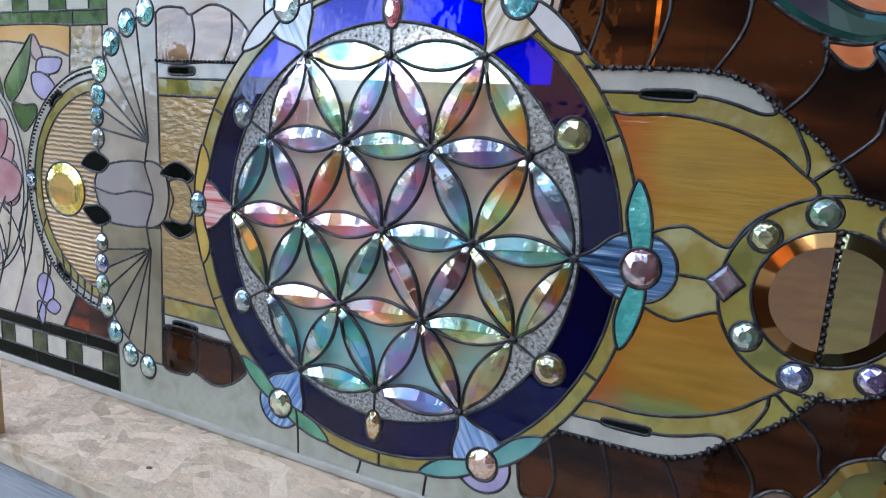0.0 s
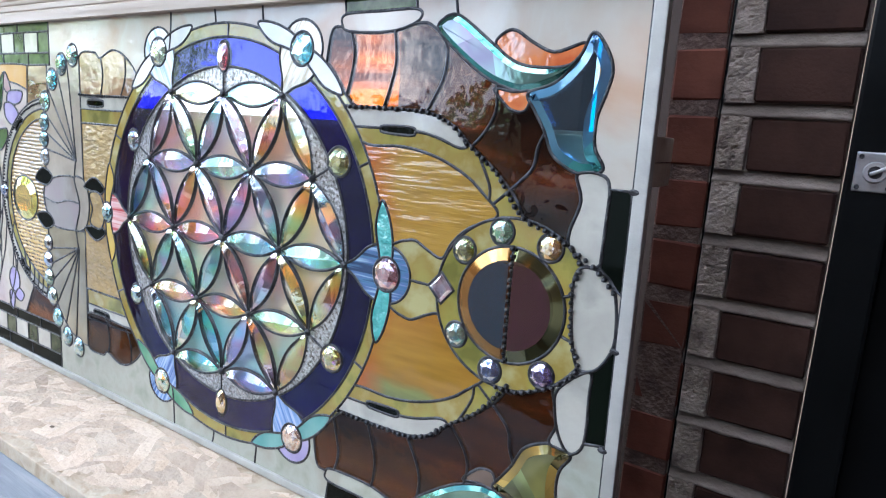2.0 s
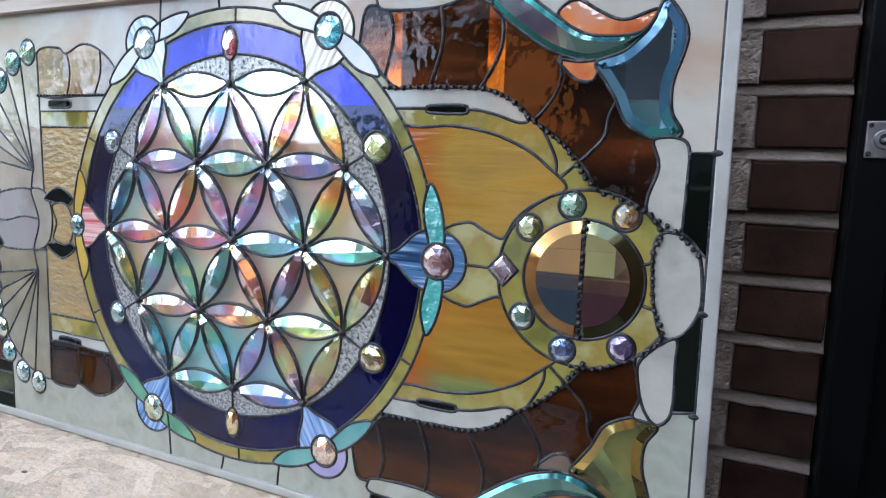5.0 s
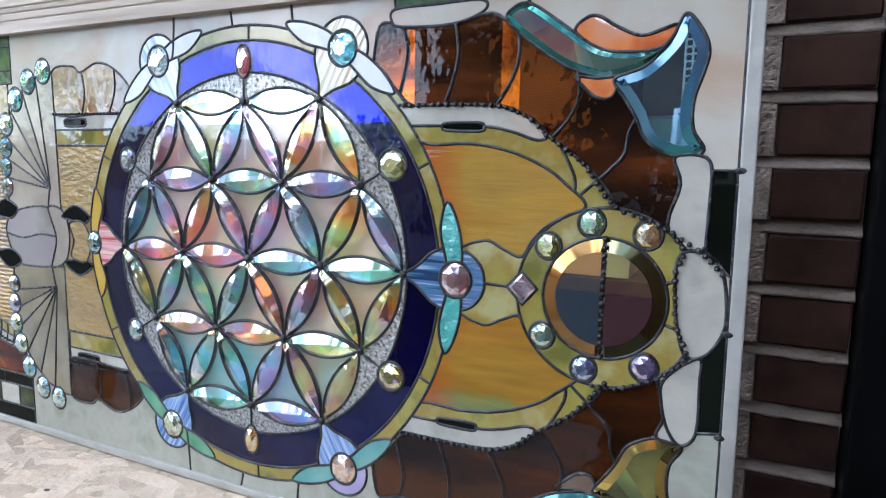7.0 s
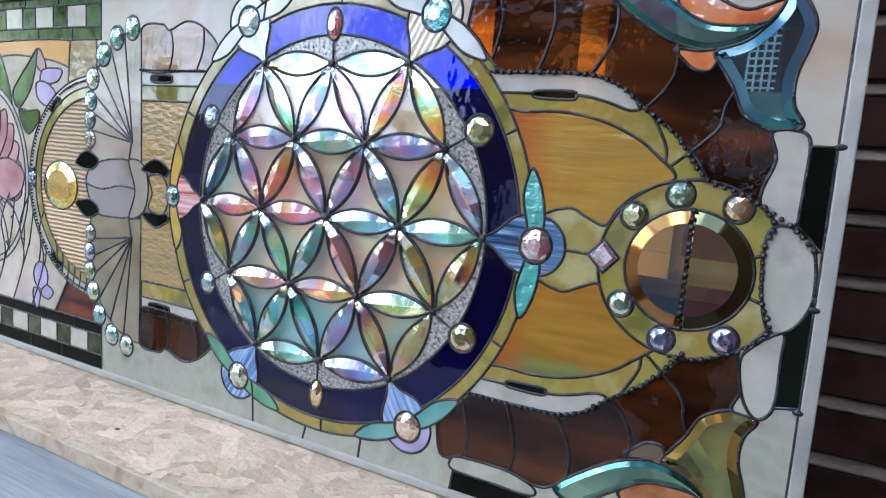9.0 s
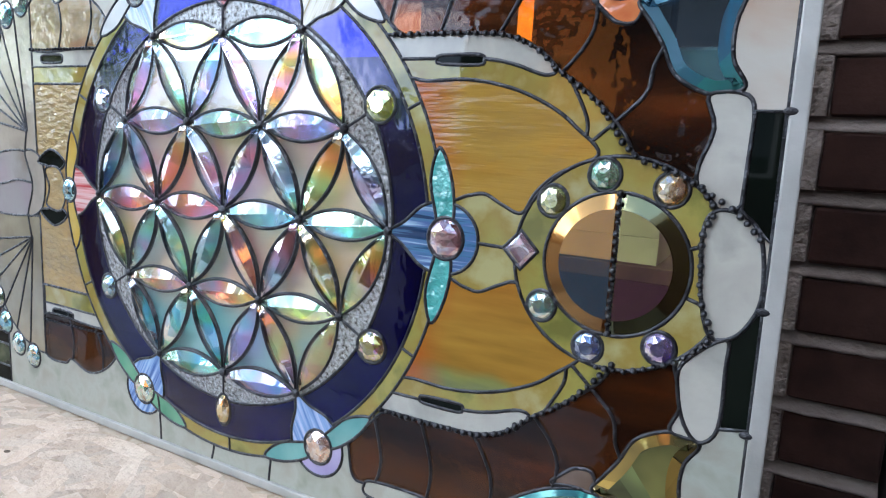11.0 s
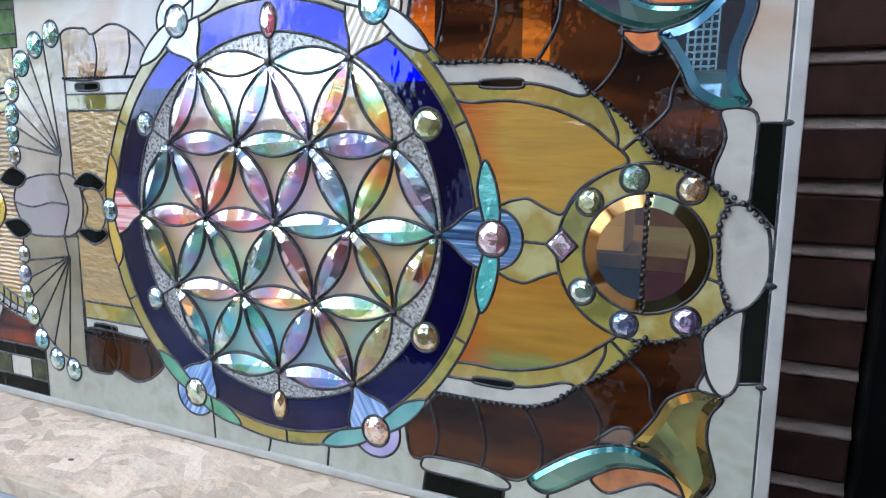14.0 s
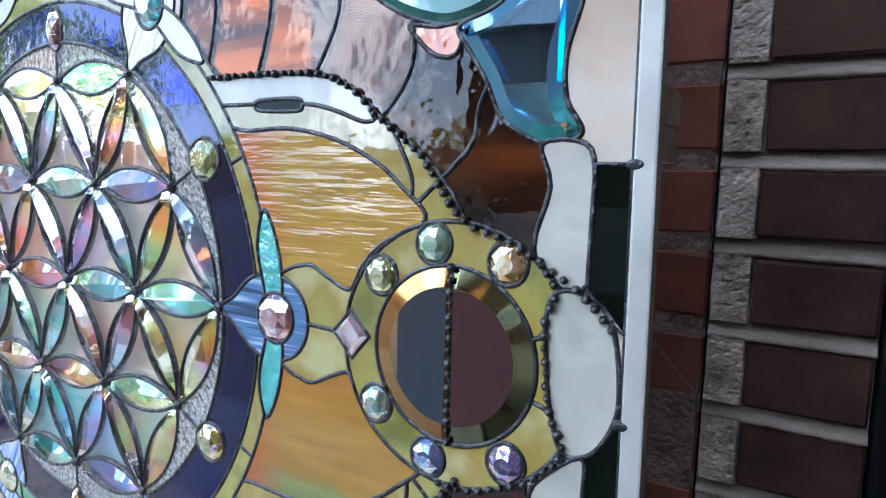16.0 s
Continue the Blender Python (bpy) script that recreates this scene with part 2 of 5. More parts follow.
G = dict(rough=0.06, coat=1.0, bump=0.06, bump_scale=35, spec=0.15, dim=0.72)
GL = dict(G, coat=0.4, coat_ior=1.38, spec=0.05)
G = dict(G, coat_ior=1.48)
MAT = {
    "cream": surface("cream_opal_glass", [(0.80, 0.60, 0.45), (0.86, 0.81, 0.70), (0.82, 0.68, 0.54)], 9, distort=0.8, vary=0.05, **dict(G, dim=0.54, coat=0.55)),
    "creamlow": surface("cream_opal_glass_low", [(0.46, 0.48, 0.38), (0.60, 0.61, 0.51), (0.53, 0.51, 0.42)], 34, distort=0.3, vary=0.05, **dict(G, dim=0.56, coat=0.8)),
    "white": surface("white_opal_glass", [(0.74, 0.74, 0.71), (0.83, 0.83, 0.82), (0.77, 0.78, 0.78)], 38, distort=0.3, vary=0.04, **G),
    "shell": surface("shell_opal_glass", [(0.47, 0.46, 0.40), (0.66, 0.63, 0.54), (0.56, 0.53, 0.46)], 24, distort=0.4, vary=0.05, **dict(G, dim=0.64, coat=0.7)),
    "olive": surface("olive_opal_glass", [(0.20, 0.19, 0.045), (0.38, 0.33, 0.08), (0.36, 0.26, 0.06), (0.50, 0.45, 0.20)], 22, vary=0.08, **G),
    "amber": surface("rippled_amber_glass", [(0.38, 0.18, 0.022), (0.45, 0.26, 0.042), (0.32, 0.19, 0.04)], 6, stretch=(1, 1, 4), rough=0.05, coat=1.0, spec=0.1,
                     dim=0.85, coat_ior=1.5, bump=0.17, bump_scale=120, bump_stretch=(0.13, 1, 1.25), seep=0.12),
    "amberdark": surface("ribbed_brown_amber_glass", [(0.20, 0.11, 0.025), (0.32, 0.19, 0.05), (0.24, 0.16, 0.05)], 7, stretch=(1, 1, 3), rough=0.05, coat=1.0, spec=0.1,
                         dim=1.2, bump=0.34, ribs=0.0056, seep=0.1),
    "ambersmooth": surface("streaky_amber_glass", [(0.16, 0.22, 0.10), (0.44, 0.22, 0.04), (0.36, 0.20, 0.05)], 7, stretch=(0.5, 1, 3), vary=0.06, seep=0.12, **G),
    "brown": surface("streaky_brown_glass", [(0.010, 0.004, 0.002), (0.035, 0.012, 0.005), (0.075, 0.026, 0.008), (0.17, 0.052, 0.014)], 11, stretch=(0.45, 1, 2.6), vary=0.12,
                     distort=0.8, rough=0.05, coat=1.0, spec=0.0, dim=0.62, bump=0.14, bump_scale=26, seep=0.40, through=((0.10, 0.012, 0.001), (1.0, 0.46, 0.10))),
    "blue": surface("cobalt_glass", [(0.002, 0.0012, 0.012), (0.004, 0.003, 0.030)], 10, rough=0.03, coat=1.0, spec=0.0, bump=0.06, bump_scale=30, bump_stretch=(1, 1, 0.7), seep=0.45,
                    through=((0.006, 0.008, 0.55), (0.03, 0.05, 0.9))),
    "black": surface("near_black_glass", [(0.004, 0.006, 0.005), (0.012, 0.018, 0.012)], 8, rough=0.06, coat=0.25, coat_ior=1.45, spec=0.0, dim=0.4),
    "moss": surface("dark_green_glass", [(0.012, 0.028, 0.012), (0.10, 0.17, 0.06), (0.04, 0.07, 0.04)], 28, vary=0.2, **GL),
    "teal": surface("teal_hammered_glass", [(0.02, 0.22, 0.20), (0.12, 0.45, 0.40)], 30, rough=0.06, coat=1.0, bump=0.35, bump_scale=110),
    "tealplain": surface("teal_opal_glass", [(0.12, 0.36, 0.34), (0.25, 0.50, 0.46)], 20, vary=0.06, **G),
    "lily": dichroic("teal_bevel_glass", [(0.02, 0.20, 0.16), (0.10, 0.42, 0.34), (0.03, 0.12, 0.14), (0.25, 0.50, 0.42), (0.06, 0.24, 0.20), (0.02, 0.20, 0.16)],
                     26, seep=0.12, metal=0.85),
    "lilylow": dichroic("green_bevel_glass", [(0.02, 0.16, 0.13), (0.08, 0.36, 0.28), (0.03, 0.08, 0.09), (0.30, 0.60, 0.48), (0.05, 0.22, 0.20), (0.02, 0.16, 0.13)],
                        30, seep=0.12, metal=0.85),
    "gold": dichroic("gold_bevel_glass", [(0.05, 0.06, 0.03), (0.55, 0.42, 0.08), (0.45, 0.50, 0.20), (0.08, 0.10, 0.06), (0.70, 0.45, 0.10), (0.05, 0.06, 0.03)],
                     24, seep=0.12, metal=0.6),
    "bevel": dichroic("blue_bevel_glass", [(0.05, 0.20, 0.22), (0.14, 0.42, 0.46), (0.14, 0.24, 0.36), (0.22, 0.36, 0.62), (0.10, 0.34, 0.32), (0.05, 0.20, 0.22)],
                      14, seep=0.35, metal=0.5),
    "rust": surface("rust_brown_glass", [(0.16, 0.045, 0.012), (0.34, 0.12, 0.03), (0.26, 0.12, 0.06)], 26, rough=0.08, coat=1.0, bump=0.2, bump_scale=45),
    "umber": surface("grey_brown_glass", [(0.16, 0.11, 0.08), (0.26, 0.18, 0.13)], 26, **G),
    "goldpane": dichroic("olive_gold_glass", [(0.10, 0.10, 0.05), (0.50, 0.46, 0.14), (0.16, 0.15, 0.10), (0.62, 0.50, 0.14), (0.36, 0.42, 0.16), (0.10, 0.10, 0.05)],
                         22, rough=0.04, seep=0.1, metal=0.45, cells=0.3, flow=0.5),
    "orange": surface("orange_dimpled_glass", [(0.45, 0.10, 0.03), (0.60, 0.20, 0.07), (0.48, 0.26, 0.18)], 30, rough=0.08, coat=0.6, bump=0.14, bump_scale=45),
    **{f"rib{a}": surface(f"ribbed_glass_{w}", cols, 30, rough=0.08, coat=1.0, spec=0.15, bump=0.06, ribs=0.0062, rib_turn=a, rib_colour=True, dim=0.8)
       for a, w, cols in ((0, "blue", [(0.02, 0.05, 0.12), (0.08, 0.20, 0.34), (0.10, 0.16, 0.34), (0.34, 0.50, 0.64)]), (60, "cream", [(0.42, 0.32, 0.16), (0.74, 0.66, 0.50), (0.82, 0.78, 0.68)]),
                          (120, "pale", [(0.36, 0.52, 0.68), (0.72, 0.80, 0.86), (0.84, 0.88, 0.9)]), (180, "pink", [(0.55, 0.08, 0.09), (0.80, 0.42, 0.40), (0.86, 0.62, 0.58)]),
                          (240, "azure", [(0.06, 0.14, 0.36), (0.20, 0.34, 0.62), (0.36, 0.52, 0.74)]), (300, "azure", [(0.10, 0.20, 0.45), (0.26, 0.40, 0.66), (0.46, 0.54, 0.76)]))},
    "lilac": surface("lilac_glass", [(0.32, 0.26, 0.50), (0.55, 0.50, 0.70)], 20, **GL),
    "yellow": surface("golden_glass", [(0.60, 0.34, 0.04), (0.72, 0.52, 0.12)], 18, **G),
    "greenleaf": surface("leaf_green_glass", [(0.06, 0.26, 0.14), (0.20, 0.46, 0.28)], 18, **G),
    # grey is lightened for the fan's silvery reflection; fanlow keeps the olive tone
    "grey": surface("grey_sheen_ridged_glass", [(0.24, 0.205, 0.16), (0.44, 0.38, 0.30)], 12, spec=0.1, vary=0.12, rough=0.12, coat=1.0, bump=0.1, bump_scale=60),
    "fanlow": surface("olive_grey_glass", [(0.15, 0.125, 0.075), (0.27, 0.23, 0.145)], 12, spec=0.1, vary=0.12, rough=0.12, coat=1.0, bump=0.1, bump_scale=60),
    # upper brown glass, its colour lightened to tan for reflected sky
    "tan": surface("streaky_brown_glass_skylit", [(0.13, 0.07, 0.035), (0.26, 0.155, 0.085), (0.37, 0.245, 0.15)], 14, stretch=(0.5, 1, 2.6), distort=0.8, vary=0.15, rough=0.06, coat=0.7, bump=0.12, bump_scale=40),
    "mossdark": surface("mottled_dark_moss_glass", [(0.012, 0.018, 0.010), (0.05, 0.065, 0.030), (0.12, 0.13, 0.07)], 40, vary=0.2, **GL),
    "neckamber": surface("hammered_amber_glass", [(0.26, 0.15, 0.045), (0.38, 0.25, 0.09), (0.30, 0.21, 0.09)], 9, stretch=(1, 1, 2), rough=0.05, coat=1.0, spec=0.1, bump=0.3, bump_scale=130, bump_stretch=(0.6, 1, 1.2), seep=0.1),
    "bud": surface("iridescent_grey_glass", [(0.36, 0.31, 0.26), (0.50, 0.47, 0.44), (0.50, 0.42, 0.43)], 14, vary=0.1, metal=0.3, **G),
    "pink": surface("pink_petal_glass", [(0.44, 0.20, 0.21), (0.56, 0.34, 0.35), (0.54, 0.41, 0.37)], 16, vary=0.15, **GL),
    "pale": surface("pale_iridescent_glass", [(0.30, 0.255, 0.18), (0.46, 0.41, 0.33), (0.38, 0.31, 0.30)], 14, spec=0.05, vary=0.12, rough=0.08, coat=0.5, coat_ior=1.38, bump=0.2, bump_scale=60),
    "blade": surface("grass_green_glass", [(0.03, 0.10, 0.03), (0.14, 0.26, 0.08), (0.22, 0.30, 0.14)], 14, stretch=(3, 1, 0.6), vary=0.25, **GL),
    "peach": surface("peach_glass", [(0.62, 0.30, 0.08), (0.70, 0.44, 0.18)], 12, **GL),
    # white specks in the chip glass colour stand in for its sparkle
    "chip": surface("glue_chip_glass", [(0.26, 0.235, 0.20), (0.66, 0.63, 0.58), (0.96, 0.95, 0.92), (1.0, 1.0, 1.0)], 300, rough=0.12, coat=1.0, coat_ior=1.9, bump=1.0, bump_scale=330, seep=0.42, metal=0.3),
    "clear": clear_glass("clear_glass", (0.97, 0.96, 0.93), bump=0.02, bump_scale=9, gloss=1.1),
    "tinted": clear_glass("blue_tinted_glass", (0.66, 0.82, 0.86), bump=0.02, bump_scale=9, gloss=5.0, sheen=(0.45, 0.68, 0.95)),
    "petal": dichroic("dichroic_petal_glass", [(0.96, 0.69, 0.82), (0.98, 0.73, 0.54), (0.97, 0.92, 0.62), (0.71, 0.92, 0.76), (0.64, 0.92, 0.94),
                                               (0.70, 0.82, 0.98), (0.86, 0.77, 0.97), (0.96, 0.71, 0.82)], 34, seep=0.64, metal=1.0, cells=0.16, flow=1.0, lift=1.25, coat=0.6, coat_ior=1.8, deepen=1.2, spread=0.55, rough=0.05),
    "rimA": dichroic("orange_dichroic_rim", [(0.52, 0.22, 0.05), (0.56, 0.28, 0.08), (0.22, 0.16, 0.09), (0.44, 0.18, 0.06), (0.52, 0.22, 0.05)], 14, seep=0.3, metal=1.0, cells=0.05, ripple=0.004),
    "rimB": dichroic("yellow_dichroic_rim", [(0.44, 0.40, 0.10), (0.28, 0.30, 0.14), (0.20, 0.17, 0.10), (0.46, 0.40, 0.10), (0.44, 0.40, 0.10)], 14, seep=0.3, metal=1.0, cells=0.05, ripple=0.004),
    "lilypane": dichroic("grey_green_bevel_glass", [(0.05, 0.10, 0.09), (0.14, 0.26, 0.20), (0.20, 0.34, 0.26), (0.10, 0.08, 0.12), (0.16, 0.28, 0.22), (0.05, 0.10, 0.09)], 20, seep=0.1, metal=0.5),
    "headpane": dichroic("golden_rippled_jewel", [(0.80, 0.58, 0.16), (0.88, 0.74, 0.30), (0.70, 0.42, 0.14), (0.86, 0.70, 0.34), (0.80, 0.58, 0.16)], 46, stretch=(0.3, 1, 1.6), seep=0.25, metal=0.8, cells=0.12, flow=0.6),
    "halfA": dichroic("orange_and_teal_dichroic_glass", [(0.88, 0.40, 0.07), (0.92, 0.44, 0.06), (0.84, 0.42, 0.10), (0.88, 0.40, 0.07)], 14, rough=0.015, seep=0.5, metal=1.0, cells=0.03, flow=0.5, coat=0.1, ripple=0.0, lift=1.2),
    "halfB": dichroic("olive_and_plum_dichroic_glass", [(0.60, 0.62, 0.24), (0.70, 0.64, 0.22), (0.50, 0.58, 0.26), (0.60, 0.62, 0.24)], 13, rough=0.015, seep=0.5, metal=1.0, cells=0.03, flow=0.5, coat=0.1, ripple=0.0, lift=1.2),
    "lead": surface("black_patina_lead", [(0.02, 0.02, 0.022), (0.07, 0.07, 0.075)], 60, rough=0.36, metal=0.75, bump=0.4, bump_scale=160),
    "zinc": surface("dull_zinc_channel", [(0.33, 0.325, 0.295), (0.45, 0.44, 0.405)], 22, rough=0.5, metal=0.35, bump=0.08, bump_scale=150),
    "osb": surface("strand_board", [(0.42, 0.30, 0.18), (0.62, 0.50, 0.36), (0.70, 0.60, 0.46)], 26, dim=0.66, stretch=(1, 1.6, 1), rough=0.7, bump=0.4, bump_scale=60, distort=1.5),
    "strand": surface("wood_strand", [(0.58, 0.43, 0.30), (0.71, 0.56, 0.42), (0.80, 0.66, 0.51)], 14, dim=0.68, stretch=(1, 1, 1), rough=0.72, bump=0.3, bump_scale=140, vary=0.19),
    "plank": surface("weathered_blue_grey_plank", [(0.115, 0.125, 0.145), (0.165, 0.18, 0.20), (0.195, 0.21, 0.23), (0.235, 0.245, 0.26)], 16, stretch=(0.4, 3, 1), rough=0.75, bump=0.4, bump_scale=60,
                     bump_stretch=(0.1, 2, 1), vary=0.12),
    "pine": surface("pale_pine", [(0.46, 0.36, 0.27), (0.60, 0.50, 0.40), (0.66, 0.57, 0.47)], 10, dim=0.75, stretch=(0.3, 3, 3), rough=0.6, bump=0.2, bump_scale=50,
                    bump_stretch=(0.1, 2, 2), vary=0.06),
    "stake": surface("yellow_pine_stake", [(0.40, 0.24, 0.10), (0.56, 0.36, 0.17)], 14, stretch=(3, 3, 0.3), rough=0.6, bump=0.2, bump_scale=60),
    "ply": surface("plywood_backing", [(0.82, 0.67, 0.48), (0.90, 0.77, 0.58)], 8, stretch=(0.5, 1, 3), rough=0.65, bump=0.1, bump_scale=60),
    "brick": surface("dark_brown_brick", [(0.022, 0.0112, 0.0088), (0.032, 0.0158, 0.0122), (0.043, 0.0205, 0.0155)], 24, spec=0.12, rough=0.9, bump=0.09, bump_scale=260, vary=0.2),
    "brickred": surface("red_brown_brick", [(0.060, 0.020, 0.014), (0.080, 0.026, 0.018), (0.10, 0.035, 0.023)], 24, spec=0.12, rough=0.9, bump=0.08, bump_scale=260, vary=0.2),
    "jointbrown": surface("brown_stained_mortar", [(0.045, 0.024, 0.018), (0.075, 0.042, 0.032), (0.11, 0.072, 0.058)], 40, rough=0.95, bump=0.5, bump_scale=200),
    "joint": surface("smooth_struck_mortar", [(0.092, 0.070, 0.056), (0.150, 0.118, 0.096), (0.21, 0.172, 0.145)], 30, stretch=(0.5, 1, 2), rough=0.95, bump=0.25, bump_scale=200),
    "mortar": surface("rough_grey_mortar", [(0.12, 0.090, 0.072), (0.21, 0.166, 0.135), (0.29, 0.238, 0.198)], 48, rough=0.95, bump=0.4, bump_scale=260),
    "door": surface("black_painted_door", [(0.0015, 0.002, 0.0022), (0.005, 0.0055, 0.006)], 8, spec=0.08, rough=0.45, bump=0.05),
    "steel": surface("worn_steel", [(0.35, 0.35, 0.36), (0.5, 0.5, 0.5)], 60, rough=0.35, metal=1.0, bump=0.1),
    "ground": surface("worn_paving", [(0.035, 0.033, 0.03), (0.065, 0.06, 0.055)], 3, rough=0.9, bump=0.4, bump_scale=12),
    "leaf": surface("tree_leaves", [(0.07, 0.10, 0.03), (0.12, 0.16, 0.05)], 2, rough=0.6, vary=0.2, seep=0.55, through=((0.66, 0.74, 0.36), (0.95, 0.97, 0.66))),
    "bark": surface("bark", [(0.06, 0.045, 0.03), (0.12, 0.09, 0.06)], 10, rough=0.9, bump=0.6, bump_scale=20),
    "siding": surface("house_wall", [(0.024, 0.014, 0.010), (0.04, 0.022, 0.016)], 4, rough=0.85),
    "hatch": surface("orange_paint", [(0.75, 0.22, 0.03), (0.85, 0.32, 0.06)], 3, rough=0.6),
    "roof": surface("roof_shingle", [(0.06, 0.055, 0.05), (0.10, 0.09, 0.085)], 12, rough=0.9),
    "pane": surface("window_glass", [(0.02, 0.025, 0.03), (0.04, 0.05, 0.06)], 2, rough=0.03, coat=1),
    "trimwhite": surface("white_trim", [(0.6, 0.6, 0.58), (0.72, 0.72, 0.7)], 6, rough=0.6),
}
nn, ll = MAT["strand"].node_tree.nodes, MAT["strand"].node_tree.links      # each strand of wood has its own tone
geo_ = nn.new("ShaderNodeNewGeometry")
for q in [q for q in nn if q.bl_idname in ("ShaderNodeMapRange", "ShaderNodeVectorMath")]:
    ll.new(geo_.outputs["Random Per Island"], q.inputs[0])
for key, c in (("halfA", (0.014, 0.055, 0.085, 1)), ("halfB", (0.055, 0.016, 0.036, 1))):      # a mirror film on dark teal and plum glass
    nn, ll = MAT[key].node_tree.nodes, MAT[key].node_tree.links
    mx_ = next(q for q in nn if q.bl_idname == "ShaderNodeMixShader")
    di_ = nn.new("ShaderNodeBsdfDiffuse")
    di_.inputs["Color"].default_value = c
    ll.new(di_.outputs[0], mx_.inputs[2])
nn, ll = MAT["ply"].node_tree.nodes, MAT["ply"].node_tree.links      # backing board: teal along its foot; smears above stand in for petal-tinted light
co_, sp_, n1_, n2_, r1_, r2_, ad_, fo_, m1_, m2_ = (nn.new("ShaderNode" + k) for k in ("TexCoord", "SeparateXYZ", "TexNoise", "TexNoise", "ValToRGB", "MapRange", "Math", "MapRange", "Mix", "Mix"))
n1_.inputs["Scale"].default_value, n1_.inputs["Detail"].default_value = 11, 2
n2_.inputs["Scale"].default_value, n2_.inputs["Detail"].default_value = 17, 3
for k, (pos, col) in enumerate(((0.34, (0.46, 0.54, 0.24)), (0.43, (0.72, 0.58, 0.40)), (0.52, (0.66, 0.46, 0.44)), (0.60, (0.78, 0.46, 0.18)), (0.68, (0.80, 0.66, 0.46)))):
    e_ = r1_.color_ramp.elements[k] if k < 2 else r1_.color_ramp.elements.new(pos)
    e_.position, e_.color = pos, (*col, 1)
r2_.inputs["From Min"].default_value, r2_.inputs["From Max"].default_value, r2_.inputs["To Max"].default_value = 0.40, 0.60, 0.75
ad_.operation, ad_.inputs[1].default_value = "MULTIPLY_ADD", 0.09
fo_.inputs["From Min"].default_value, fo_.inputs["From Max"].default_value = 0.235, 0.195
m1_.data_type = m2_.data_type = "RGBA"
m2_.inputs[7].default_value = (0.36, 0.60, 0.62, 1)
for a_, b_ in ((co_.outputs["Object"], n1_.inputs["Vector"]), (co_.outputs["Object"], n2_.inputs["Vector"]), (co_.outputs["Object"], sp_.inputs[0]), (n1_.outputs["Fac"], r1_.inputs["Fac"]),
               (n2_.outputs["Fac"], r2_.inputs["Value"]), (n2_.outputs["Fac"], ad_.inputs[0]), (sp_.outputs["Z"], ad_.inputs[2]), (ad_.outputs[0], fo_.inputs["Value"]),
               (r2_.outputs[0], m1_.inputs[0]), (r1_.outputs["Color"], m1_.inputs[7]), (m1_.outputs[2], m2_.inputs[6]), (fo_.outputs[0], m2_.inputs[0])):
    ll.new(a_, b_)
hs_ = next(q for q in nn if q.bl_idname == "ShaderNodeHueSaturation")
ll.new(hs_.inputs["Color"].links[0].from_socket, m1_.inputs[6])
ll.new(m2_.outputs[2], hs_.inputs["Color"])
bs_ = MAT["blue"].node_tree.nodes["Principled BSDF"]      # mirror-blue flash of the cobalt glass
bs_.inputs["Coat Weight"].default_value, bs_.inputs["IOR"].default_value, bs_.inputs["Specular IOR Level"].default_value = 1.0, 1.6, 0.3
bs_.inputs["Specular Tint"].default_value = (0.3, 0.4, 1.0, 1)
m_ = MAT["ambersmooth"]
nn, ll = m_.node_tree.nodes, m_.node_tree.links
co_, sp_, ns_, ad_, rp_ = (nn.new("ShaderNode" + k) for k in ("TexCoord", "SeparateXYZ", "TexNoise", "Math", "ValToRGB"))
ns_.inputs["Scale"].default_value = 14
ad_.operation, ad_.inputs[1].default_value = "MULTIPLY_ADD", 0.035
ll.new(co_.outputs["Object"], sp_.inputs[0])
ll.new(co_.outputs["Object"], ns_.inputs["Vector"])
ll.new(ns_.outputs["Fac"], ad_.inputs[0])
ll.new(sp_.outputs["Z"], ad_.inputs[2])
for k, (pos, col) in enumerate(((0.150, (0.14, 0.20, 0.09)), (0.172, (0.20, 0.20, 0.06)), (0.180, (0.32, 0.17, 0.025)), (0.215, (0.36, 0.19, 0.03)), (0.26, (0.34, 0.14, 0.02)))):
    e_ = rp_.color_ramp.elements[k] if k < 2 else rp_.color_ramp.elements.new(pos)
    e_.position, e_.color = pos, (*col, 1)
ll.new(ad_.outputs[0], rp_.inputs["Fac"])
hs_ = next(q for q in nn if q.bl_idname == "ShaderNodeHueSaturation")
mp_, st_, sr_, mu_ = (nn.new("ShaderNode" + k) for k in ("Mapping", "TexNoise", "MapRange", "Mix"))
mp_.inputs["Scale"].default_value = (5, 1, 46)
st_.inputs["Scale"].default_value, st_.inputs["Detail"].default_value = 2.2, 5
sr_.inputs["From Min"].default_value, sr_.inputs["From Max"].default_value = 0.3, 0.7
sr_.inputs["To Min"].default_value, sr_.inputs["To Max"].default_value = 0.80, 1.16
mu_.data_type, mu_.blend_type, mu_.inputs[0].default_value = "RGBA", "MULTIPLY", 1.0
ll.new(co_.outputs["Object"], mp_.inputs["Vector"])
ll.new(mp_.outputs[0], st_.inputs["Vector"])
ll.new(st_.outputs["Fac"], sr_.inputs["Value"])
ll.new(rp_.outputs["Color"], mu_.inputs[6])
ll.new(sr_.outputs[0], mu_.inputs[7])
ll.new(mu_.outputs[2], hs_.inputs["Color"])
